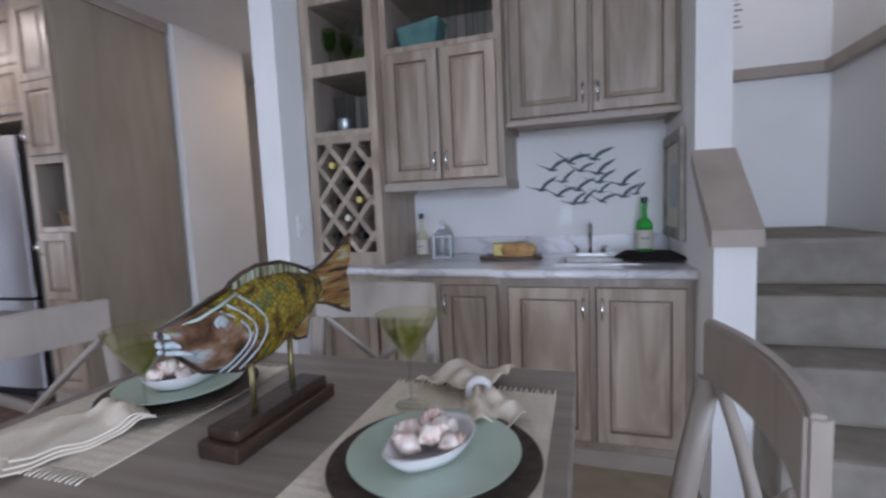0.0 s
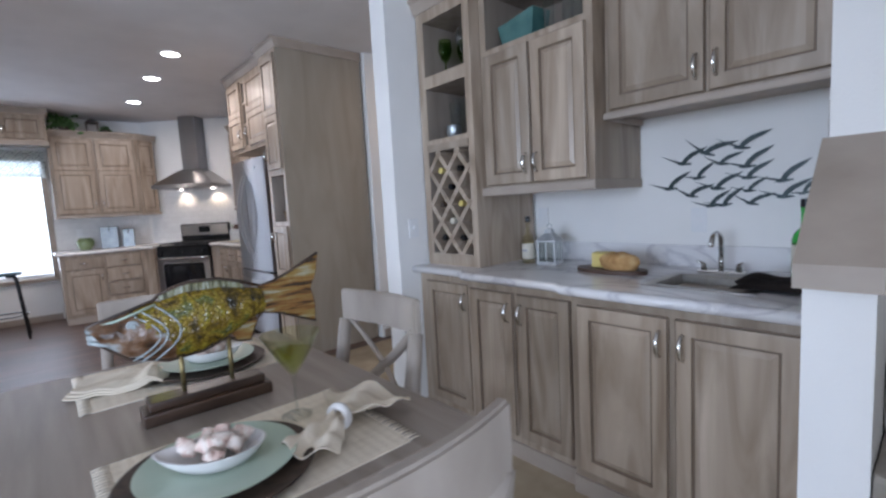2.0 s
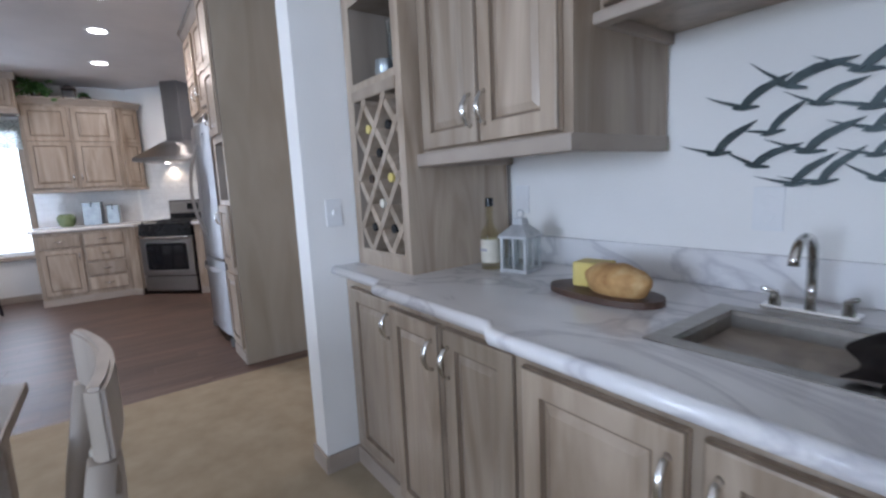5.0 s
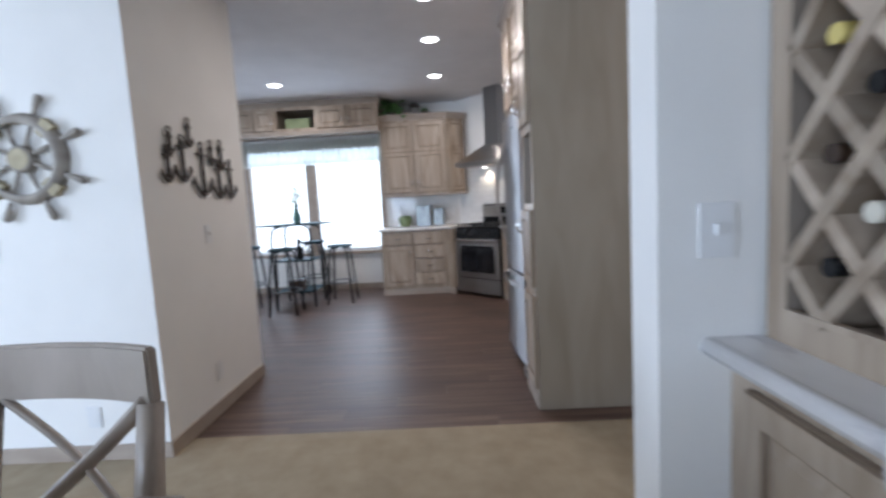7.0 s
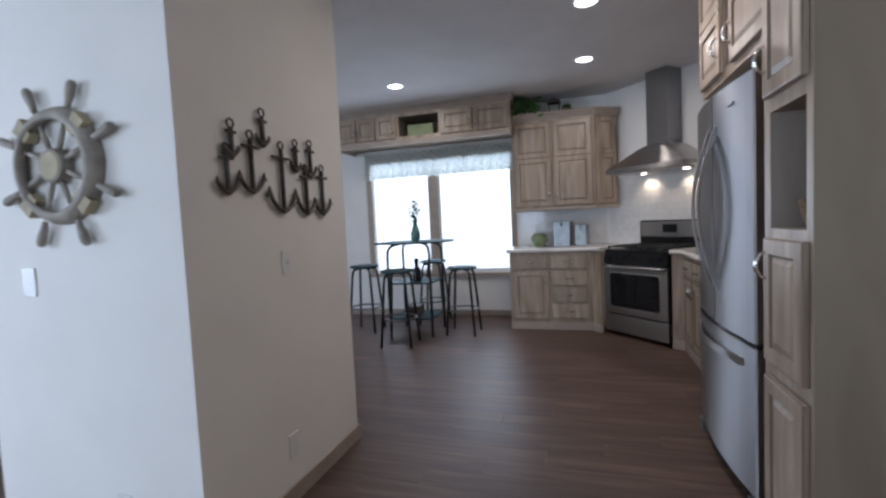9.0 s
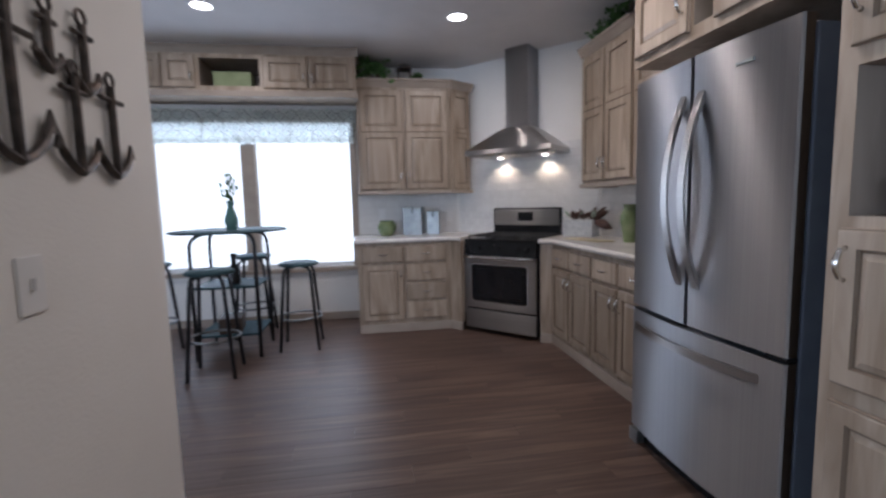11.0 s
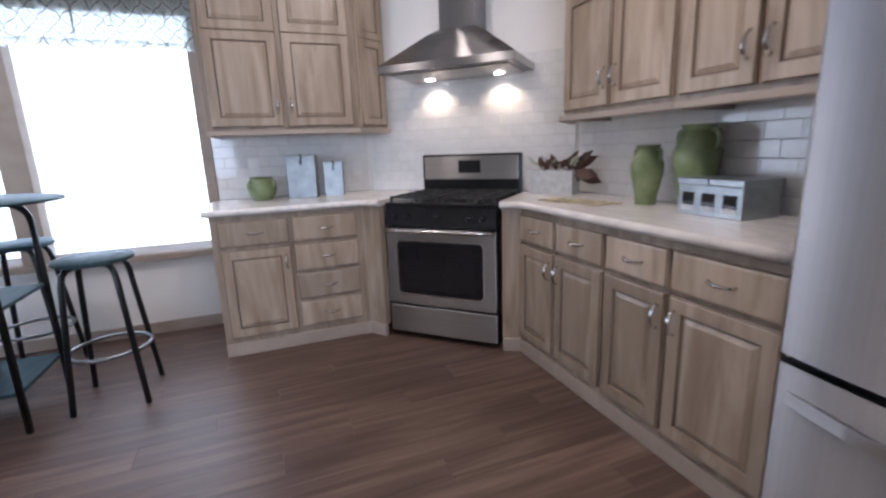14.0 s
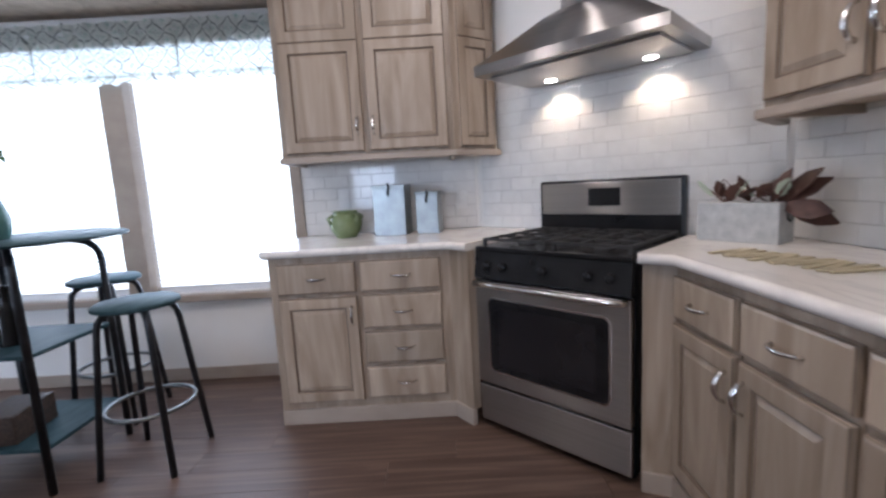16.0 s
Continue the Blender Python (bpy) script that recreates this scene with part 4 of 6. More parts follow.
solid("artichoke", lathe([(0, 0.0), (0.05, 0.02), (0.075, 0.06), (0.05, 0.11), (0, 0.13)], 10), "brown_leaf", "dried brown pod in a wicker basket", "ornament", pose(PX0 + 0.19, PY + 0.16, 1.235))
of = cabinet("wall cabinet over the refrigerator with two doors and a small cubby", 1.12, 0.70, 1.96, 2.70, south(-3.935, PY + 0.06), [(0.44, 0.56, 2.02, 2.22), (0.44, 0.56, 2.24, 2.43), (0.44, 0.56, 2.45, 2.64)], base=False, crown=0.078)
put_double(of, 0.03, 0.425, 2.0, 2.66, 0.32, "r")
put_double(of, 0.575, 1.09, 2.0, 2.66, 0.32, "l")
solid("ornament", lathe([(0, 0), (0.03, 0), (0.04, 0.05), (0.02, 0.09), (0.028, 0.11), (0.02, 0.11), (0, 0.1)], 14), "teal", "small teal glass jar in a cubby", "jar", pose(-3.935 + 0.5, PY + 0.18, 2.02))

# cabinets over the window
OY0 = -0.62
ow = cabinet("row of greige cabinets over the window with one open cubby", 2.335, 0.59, 2.37, 2.705, eastward(WEST + 0.595, OY0), [(0.92, 1.45, 2.415, 2.665)], base=False, crown=0.072, foot=0.055)
for a, b in ((0.04, 0.32), (0.33, 0.60), (0.61, 0.89), (1.48, 1.88), (1.90, 2.31)):
    put_door(ow, a, b, 2.395, 2.685, "r" if round(a, 2) in (0.04, 0.61, 1.48) else "l", False)
solid("box", bx(-0.17, 0.17, -0.07, 0.07, 0, 0.145, bevel=0.006), "green_box", "sage green box in the open cubby", "box", eastward(WEST + 0.47, OY0 + 1.19) @ Matrix.Translation((0, 0, 2.415)))

# window with two sashes, blinds and valance
wi = thing("window_1", "wide white kitchen window with a greige frame and blinds", "window", kind="structure")
part("frame", box(box(box(box(bmesh.new(), WEST - 0.02, WEST + 0.022, W0 - 0.06, W0 + 0.02, SILL - 0.02, HEAD + 0.06, bevel=0.004), WEST - 0.02, WEST + 0.022, W1 - 0.02, W1 + 0.05, SILL - 0.02, HEAD + 0.06, bevel=0.004), WEST - 0.02, WEST + 0.022, W0 + 0.02, W1 - 0.02, HEAD - 0.0, HEAD + 0.06, bevel=0.004), WEST - 0.10, WEST + 0.024, 0.46, 0.605, SILL, HEAD, bevel=0.004), "trim", wi)
part("sill", bx(WEST - 0.10, WEST + 0.05, W0 - 0.06, W1 + 0.05, SILL - 0.045, SILL, bevel=0.006), "trim", wi)
for a, b in ((W0 + 0.02, 0.46), (0.605, W1 - 0.02)):
    p = part("pane", bx(WEST - 0.092, WEST - 0.086, a, b, SILL, HEAD), "glass", wi)
    p.visible_shadow = False
    sash = bmesh.new()
    box(sash, WEST - 0.10, WEST - 0.07, a, b, SILL, SILL + 0.04)
    box(sash, WEST - 0.10, WEST - 0.07, a, b, HEAD - 0.04, HEAD)
    part("sash", sash, "white", wi)
slat_me = bpy.data.meshes.new("slat")
t = bx(-0.010, 0.010, 0, 0.92, -0.0012, 0.0012)
bmesh.ops.rotate(t, cent=(0, 0, 0), matrix=Matrix.Rotation(radians(12), 3, "Y"), verts=t.verts[:])
t.to_mesh(slat_me)
t.free()
slat_me.materials.append(M["white"])
for a, bw in ((W0 + 0.03, 0.84), (0.615, 0.975)):
    bl = thing("blind", "white aluminium venetian blind, lowered with open slats", "blind", pose(WEST - 0.045, a, 0), group="kitchen blinds")
    part("bottom_rail", bx(-0.012, 0.012, 0, bw, SILL + 0.035, SILL + 0.052, bevel=0.003), "white", bl)
    part("head_rail", bx(-0.02, 0.02, 0, bw, HEAD - 0.045, HEAD - 0.005, bevel=0.003), "white", bl)
    for k in range(55):
        s = new("slat", slat_me)
        s.parent = bl
        s.location = (0, 0.002, SILL + 0.068 + k * 0.0255)
        s.scale = (1, (bw - 0.004) / 0.92, 1)
solid("backdrop", bx(WEST - 1.30, WEST - 1.28, -2.6, 3.8, -0.3, 4.5), "daylight", "overexposed bright daylight outside the window", "backdrop", kind="structure")
va = thing("valance", "cream cotton valance with a grey-green print and ruffled hem", "curtain")


def gathered(z_rows, swell, wave):
    """A gathered strip of cloth; z_rows run from the top edge to the hem, swell is its stand-off from the wall at each row."""
    bm, prev, n = bmesh.new(), None, 220
    for k in range(n + 1):
        y = W0 - 0.05 + (W1 - W0 + 0.09) * k / n
        fold = wave * (math.sin(k * 0.61) + 0.5 * math.sin(k * 0.27 + 1) + 0.45 * math.sin(k * 1.43 + 2))
        cur = []
        for j, (z, dx) in enumerate(zip(z_rows, swell)):
            ragged = 0.007 * math.sin(k * 0.47 + j) + 0.005 * math.sin(k * 1.31 + 2 * j) if j in (0, len(z_rows) - 1) else 0.0
            cur.append(bm.verts.new((WEST + 0.05 + dx + fold * (0.35 + 0.65 * j / (len(z_rows) - 1)), y, z + ragged)))
        if prev:
            for j in range(len(z_rows) - 1):
                bm.faces.new((prev[j], cur[j], cur[j + 1], prev[j + 1])).smooth = True
        prev = cur
    bmesh.ops.solidify(bm, geom=bm.faces[:], thickness=0.002)
    return bm


part("cloth", gathered((2.275, 2.24, 2.15, 2.06, 1.985), (0.006, 0.004, 0.010, 0.014, 0.016), 0.010), "curtain", va, smooth=True)
part("heading_ruffle", gathered((2.315, 2.29, 2.255, 2.24), (0.020, 0.016, 0.014, 0.016), 0.007), "curtain", va, "gathered ruffle along the rod", True)
part("hem_ruffle", gathered((2.005, 1.985, 1.95), (0.020, 0.024, 0.030), 0.011), "curtain", va, "gathered ruffle along the hem", True)
part("rod", tube([(WEST + 0.05, W0 - 0.05, 2.262), (WEST + 0.05, W1 + 0.05, 2.262)], 0.012, 8), "white", va)
solid("trim", bx(WEST + 0.001, WEST + 0.05, OY0, 1.69, 2.305, 2.345, bevel=0.006), "white", "white moulding under the cabinets over the window", "trim", kind="structure")
# ceiling lights
for x, y in ((-3.315, 2.556), (-4.211, 2.556), (-5.418, 2.556), (-5.40, 0.63)):
    li = thing("ceiling_light", "round recessed ceiling light, lit", "ceiling light", pose(x, y, CEIL), "recessed ceiling lights")
    part("trim_ring", lathe([(0.072, -0.002), (0.078, -0.008), (0.098, -0.006), (0.102, 0.0)], 28), "white", li, smooth=True)
    part("lens", lathe([(0, -0.006), (0.073, -0.004)], 28), "lens", li, "glowing warm lens")
    lamp("downlight", "AREA", look((x, y, CEIL - 0.02), (x, y + 0.001, 0)), 14, WARM, 0.14)
# Unseen fixtures: hall and far room glow warm; the stairwell one is an addition.
for x, y, e in ((-1.65, 4.75, 6.5), (1.68, 3.75, 0.6), (-5.4, -3.6, 10.0)):
    li = thing("ceiling_light", "round recessed ceiling light, lit", "ceiling light", pose(x, y, CEIL), "recessed ceiling lights")
    part("trim_ring", lathe([(0.072, -0.002), (0.078, -0.008), (0.098, -0.006), (0.102, 0.0)], 28), "white", li, smooth=True)
    part("lens", lathe([(0, -0.006), (0.073, -0.004)], 28), "lens", li, "glowing warm lens")
    lamp("downlight", "AREA", look((x, y, CEIL - 0.02), (x, y + 0.001, 0)), e, (1.0, 0.70, 0.38), 0.14)


# ---- dining table and chairs ----
TZ = 0.81
TX0, TX1, TY0, TY1 = -0.52, 0.695, 1.24, 2.215
tb = thing("dining_table", "greige stained wooden dining table set for two", "table")
part("tabletop", bx(TX0, TX1, TY0, TY1, TZ - 0.032, TZ, bevel=0.006), "table_wood", tb)
bm = bmesh.new()
for b in ((TX0 + 0.05, TX1 - 0.05, TY0 + 0.05, TY0 + 0.072), (TX0 + 0.05, TX1 - 0.05, TY1 - 0.072, TY1 - 0.05), (TX0 + 0.05, TX0 + 0.072, TY0 + 0.072, TY1 - 0.072), (TX1 - 0.072, TX1 - 0.05, TY0 + 0.072, TY1 - 0.072)):
    box(bm, *b, TZ - 0.12, TZ - 0.032)
part("apron", bm, "table_wood", tb)
for x in (TX0 + 0.08, TX1 - 0.08):
    for y in (TY0 + 0.08, TY1 - 0.08):
        t = bx(-0.036, 0.036, -0.036, 0.036, 0, TZ - 0.034, bevel=0.006)
        for v in t.verts:
            f = 0.62 + 0.38 * min(1, v.co.z / 0.6)
            v.co.x, v.co.y = v.co.x * f, v.co.y * f
        lg = part("leg", t, "table_wood", tb)
        lg.location = (x, y, 0)


def bent_board(pts, w, t, z0, z1):
    """A board that follows a bent line in plan, from z0 to z1."""
    bm = bmesh.new()
    rows = []
    for k, (x, y) in enumerate(pts):
        a, b = pts[max(0, k - 1)], pts[min(len(pts) - 1, k + 1)]
        d = Vector((b[0] - a[0], b[1] - a[1])).normalized()
        n = Vector((-d.y, d.x)) * t / 2
        rows.append([bm.verts.new((x + s * n.x, y + s * n.y, z)) for s, z in ((-1, z0), (1, z0), (1, z1), (-1, z1))])
    for a, b in zip(rows, rows[1:]):
        for i in range(4):
            bm.faces.new((a[i], a[(i + 1) % 4], b[(i + 1) % 4], b[i]))
    bm.faces.new(rows[0][::-1])
    bm.faces.new(rows[-1])
    bmesh.ops.recalc_face_normals(bm, faces=bm.faces[:])
    bmesh.ops.bevel(bm, geom=[e for e in bm.edges if e.calc_face_angle(0) > 0.6], offset=0.006, segments=2, affect="EDGES")
    return bm


def chair(m):
    """Sitter faces +y; the back stands at -y."""
    c = thing("dining_chair", "greige wooden dining chair with a crossed back", "chair", m, "chairs round the table")
    part("seat", bx(-0.225, 0.225, -0.20, 0.22, 0.44, 0.475, bevel=0.012), "chair_wood", c)
    top = [(0.21 * s, -0.262 - 0.03 * (1 - s * s)) for s in (k / 6 for k in range(-6, 7))]
    part("crest_rail", bent_board(top, 0, 0.026, 0.885, 1.005), "chair_wood", c)
    low = [(0.20 * s, -0.215 - 0.02 * (1 - s * s)) for s in (k / 6 for k in range(-6, 7))]
    part("lower_rail", bent_board(low, 0, 0.022, 0.545, 0.585), "chair_wood", c)
    for s in (-1, 1):
        t = tube([(s * 0.205, -0.20, 0.0), (s * 0.205, -0.185, 0.25), (s * 0.205, -0.19, 0.46), (s * 0.20, -0.225, 0.70), (s * 0.197, -0.260, 0.89)], [0.024, 0.027, 0.029, 0.027, 0.024], 4, flat=1.0)
        part("back_leg", t, "chair_wood", c)
        t = bx(-0.021, 0.021, -0.021, 0.021, 0, 0.44, bevel=0.004)
        lg = part("front_leg", t, "chair_wood", c)
        lg.location = (s * 0.19, 0.18, 0)
        cr = [(s * (0.19 - 0.38 * k / 10), -0.222 - 0.045 * k / 10 - 0.03 * math.sin(math.pi * k / 10), 0.575 + 0.32 * k / 10) for k in range(11)]
        bm = tube([(x, y + (0.006 if s > 0 else -0.006), z) for x, y, z in cr], 0.019, 8, flat=0.5)
        part("cross_slat", bm, "chair_wood", c, smooth=True)
        part("side_stretcher", bx(s * 0.198 - 0.010, s * 0.198 + 0.010, -0.18, 0.17, 0.20, 0.235, bevel=0.003), "chair_wood", c)
    for nm, y in (("front_apron", 0.195), ("back_apron", -0.185)):
        part(nm, bx(-0.18, 0.18, y - 0.010, y + 0.010, 0.38, 0.44), "chair_wood", c)
    return c


ch = chair(pose(0.075, 2.115, 0, 0, 0, 185))
copy_thing(ch, pose(-0.47, 1.815, 0, 0, 0, -98))
copy_thing(ch, pose(0.69, 1.805, 0, 0, 0, 91))


# ---- table settings ----
def mat_thing(x0, x1, y0, y1):
    p = thing("placemat", "cream woven cotton placemat with fringed ends", "placemat", pose((x0 + x1) / 2, (y0 + y1) / 2, TZ), "placemats")
    hw, hl = (x1 - x0) / 2, (y1 - y0) / 2
    bm = bmesh.new()
    n, rows = 44, []
    for k in range(n + 1):
        y = -hl + 2 * hl * k / n
        rows.append([bm.verts.new((x, y, 0.003 + 0.0007 * (k % 2) + 0.0012 * math.sin(9 * x + 5 * y))) for x in (-hw, -hw / 3, hw / 3, hw)])
    for a, b in zip(rows, rows[1:]):
        for i in range(3):
            bm.faces.new((a[i], a[i + 1], b[i + 1], b[i]))
    bmesh.ops.recalc_face_normals(bm, faces=bm.faces[:])
    edge = bmesh.ops.extrude_edge_only(bm, edges=[e for e in bm.edges if e.is_boundary])
    for v in [g for g in edge["geom"] if isinstance(g, bmesh.types.BMVert)]:
        v.co.z = 0.0005
    part("cloth", bm, "linen", p)
    fr = bmesh.new()
    for s in (-1, 1):
        for k in range(46):
            x = -hw + 2 * hw * (k + 0.5) / 46
            w = 0.006 * math.sin(k * 2.1)
            tube([(x, s * (hl - 0.004), 0.003), (x + w * 0.5, s * (hl + 0.012), 0.004), (x + w, s * (hl + 0.026), 0.002)], 0.0018, 4, fr)
    part("fringe", fr, "linen", p, "knotted cream fringe")["kind"] = "stuff"
    return p


def setting(x, y, turn, gx, gy):
    tagged(solid("charger_plate", lathe([(0, 0.004), (0.15, 0.004), (0.176, 0.012), (0.178, 0.016), (0.172, 0.017), (0.14, 0.010), (0, 0.010)], 48), "charger", "", "", pose(x, y, TZ + 0.004)), "dark brown woven charger plate on a placemat", "plate", "charger plates")
    tagged(solid("dinner_plate", lathe([(0, 0), (0.085, 0), (0.095, 0.004), (0.142, 0.018), (0.144, 0.021), (0.138, 0.021), (0.092, 0.009), (0, 0.006)], 56), "celadon", "", "", pose(x, y, TZ + 0.015)), "pale celadon green dinner plate on a dark charger", "plate", "dinner plates")
    # a leaf-shaped bowl with a pointed lip
    t = lathe([(0, 0), (0.036, 0), (0.048, 0.006), (0.064, 0.026), (0.074, 0.044), (0.070, 0.044), (0.058, 0.027), (0.038, 0.012), (0, 0.009)], 48)
    for v in t.verts:
        a = math.atan2(v.co.y, v.co.x)
        v.co.x *= 1.16 + 0.36 * max(0, math.cos(a)) ** 5
        v.co.y *= 0.86
        v.co.z *= 0.86 + 0.18 * max(0, math.cos(a)) ** 8
    tagged(solid("bowl", t, "porcelain", "", "", pose(x, y, TZ + 0.022, 0, 0, turn), smooth=True), "small white leaf-shaped bowl holding sea shells", "bowl", "shell bowls")
    rnd = random.Random(3 + int(turn))
    for k in range(9):
        a, r = k * 2.4, 0.012 + 0.006 * k if k < 8 else 0
        prof = [(0, -0.030), (0.007, -0.020), (0.017, -0.006), (0.021, 0.004), (0.019, 0.011), (0.013, 0.015), (0.015, 0.019), (0.010, 0.026), (0.006, 0.028), (0.007, 0.031), (0, 0.040)]
        rnd_size = rnd.uniform(0.72, 0.98)
        t = lathe([(q, z) for q, z in prof], 12)
        for v in t.verts:
            an = math.atan2(v.co.y, v.co.x)
            v.co *= rnd_size * (1 + 0.16 * math.sin(4 * an + 90 * v.co.z))
        tagged(solid("sea_shell", t, "shell", "", "", pose(x + r * math.cos(a), y + r * math.sin(a), TZ + 0.056 + 0.008 * rnd.random() + (0.014 if k < 3 else 0), rnd.uniform(40, 140), rnd.uniform(-40, 40), rnd.uniform(0, 360)), smooth=True), "pink and cream spiral sea shell in a white bowl", "shell", "sea shells")
    g = thing("cocktail_glass", "olive green cocktail glass on a clear stem", "glass", pose(gx, gy, TZ + 0.003), "cocktail glasses")
    part("bowl", lathe([(0, 0.104), (0.008, 0.106), (0.030, 0.136), (0.050, 0.170), (0.069, 0.208), (0.0675, 0.208), (0.048, 0.172), (0.028, 0.139), (0.007, 0.110), (0, 0.109)], 32), "olive_glass", g, "thin pale glass bowl")
    part("drink", lathe([(0, 0.1095), (0.007, 0.111), (0.0275, 0.140), (0.044, 0.1665), (0, 0.1665)], 32), "drink", g, "yellow-green drink")
    part("stem", lathe([(0, 0.104), (0.006, 0.104), (0.0038, 0.075), (0.0038, 0.02), (0.008, 0.006), (0.036, 0.003), (0.037, 0.0), (0, 0)], 28), "glass", g, "clear glass stem")


def folded_napkin(x, y, turn):
    """A napkin folded to a long rectangle and laid over itself in soft layers."""
    c = thing("napkin", "cream linen napkin folded flat on the placemat", "napkin", pose(x, y, TZ + 0.006, 0, 0, turn), "napkins")
    for nm, z0, w, ln, bend in (("lower_fold", 0.002, 0.085, 0.125, 0.004), ("middle_fold", 0.008, 0.080, 0.118, 0.006), ("upper_fold", 0.014, 0.074, 0.108, 0.009)):
        bm, rows = bmesh.new(), []
        for i in range(25):
            u = i / 12 - 1
            row = []
            for k in range(17):
                v = k / 8 - 1
                loop = 0.022 * math.exp(-((u - 0.72) / 0.22) ** 2)
                z = z0 + 0.004 + loop + bend * math.sin(4 * v + 2 * u) * 0.6 + 0.0025 * math.sin(9 * u + 5 * v)
                row.append(bm.verts.new((v * w * (1 - 0.12 * u) + 0.012 * u, u * ln, max(0.002, z))))
            rows.append(row)
        for a, b in zip(rows, rows[1:]):
            for k in range(16):
                bm.faces.new((a[k], a[k + 1], b[k + 1], b[k])).smooth = True
        bmesh.ops.recalc_face_normals(bm, faces=bm.faces[:])
        edge = bmesh.ops.extrude_edge_only(bm, edges=[e for e in bm.edges if e.is_boundary])
        for v in [q for q in edge["geom"] if isinstance(q, bmesh.types.BMVert)]:
            v.co.z -= 0.004
        part(nm, bm, "linen", c, smooth=True)


def napkin(x, y, turn):
    """A cloth pulled through a ring: a fan on one side, a tail on the other."""
    c = thing("napkin", "cream linen napkin drawn through a white ring", "napkin", pose(x, y, TZ + 0.006, 0, 0, turn), "napkins")
    for nm, s, ln, wd in (("fan", 1, 0.165, 0.150), ("tail", -1, 0.14, 0.085)):
        bm = bmesh.new()
        rows = []
        for i in range(13):
            u = i / 12
            w = 0.015 + (wd - 0.015) * u ** 0.8
            row = []
            for j in range(25):
                v = j / 12 - 1
                z = 0.024 + 0.012 * (1 - u) + 0.015 * math.sin(v * 6.0 + s) * (0.45 + 0.55 * u) * (1 - 0.25 * abs(v)) + 0.006 * math.sin(14 * u + 3 * v)
                row.append(bm.verts.new((s * (0.008 + ln * u * (0.55 + 0.45 * math.cos(1.25 * v))), v * w * (1 - 0.18 * u * abs(v) ** 3), max(0.003, z))))
            rows.append(row)
        for a, b in zip(rows, rows[1:]):
            for j in range(24):
                bm.faces.new((a[j], a[j + 1], b[j + 1], b[j])).smooth = True
        bmesh.ops.recalc_face_normals(bm, faces=bm.faces[:])
        edge = bmesh.ops.extrude_edge_only(bm, edges=[e for e in bm.edges if e.is_boundary])
        for v in [g for g in edge["geom"] if isinstance(g, bmesh.types.BMVert)]:
            v.co.z -= 0.003
        part(nm, bm, "linen", c, smooth=True)
    part("ring", tube([(0.004, 0.023 * math.cos(a), 0.028 + 0.023 * math.sin(a)) for a in (2 * math.pi * k / 20 for k in range(20))], 0.0095, 10, closed=True), "porcelain", c, "white napkin ring", True)


mat_thing(0.265, 0.655, 1.56, 2.05)
mat_thing(-0.47, -0.085, 1.56, 2.085)
setting(0.476, 1.723, 250, 0.353, 1.932)
setting(-0.24, 1.885, 60, -0.170, 1.733)
napkin(0.498, 1.967, 118)
folded_napkin(-0.265, 1.65, -18)

# fish sculpture on a stepped base
fs = thing("fish_sculpture", "amber and olive glazed carved fish on two brass rods", "sculpture", pose(0.10, 1.80, TZ, 0, 0, -2))


def fish_body():
    """Thick in the middle, thin along the outline; y runs from nose to tail."""
    up = [(-0.235, 0.262), (-0.17, 0.277), (-0.10, 0.297), (-0.03, 0.313), (0.06, 0.312), (0.125, 0.298), (0.160, 0.291)]
    dn = [(-0.235, 0.258), (-0.215, 0.220), (-0.165, 0.173), (-0.08, 0.146), (0.0, 0.152), (0.075, 0.180), (0.125, 0.210), (0.160, 0.222)]

    def at(line, y):
        for (a, p), (b, q) in zip(line, line[1:]):
            if a <= y <= b:
                return p + (q - p) * (y - a) / (b - a)
        return line[-1][1]

    bm = bmesh.new()
    n, seg, rings = 40, 24, []
    for k in range(n + 1):
        y = -0.2349 + 0.3949 * k / n
        hi, lo = at(up, y), at(dn, y)
        mid, h = (hi + lo) / 2, (hi - lo) / 2
        t = 0.040 * (1 - (abs(y + 0.06) / 0.27) ** 2) ** 0.6 + 0.006
        rings.append([bm.verts.new((t * math.cos(2 * math.pi * i / seg) * (1 + 0.05 * math.sin(i * 5 + k * 1.9)), y, mid + h * math.sin(2 * math.pi * i / seg))) for i in range(seg)])
    for a, b in zip(rings, rings[1:]):
        for i in range(seg):
            f = bm.faces.new((a[i], a[(i + 1) % seg], b[(i + 1) % seg], b[i]))
            f.smooth = True
            y = f.calc_center_median().y
            f.material_index = 1 if y < -0.118 - 0.05 * math.sin((f.calc_center_median().z - 0.24) * 22) else 0
    bm.faces.new(rings[0])
    bm.faces.new(rings[-1][::-1])
    bmesh.ops.recalc_face_normals(bm, faces=bm.faces[:])
    return bm


part("body", fish_body(), ["fish", "fish_head"], fs, smooth=True)


def fin(outline, t=0.006):
    bm = prism(outline, -t, t, plane="yz")
    bmesh.ops.bevel(bm, geom=bm.edges[:], offset=0.0025, segments=1, affect="EDGES")
    return bm


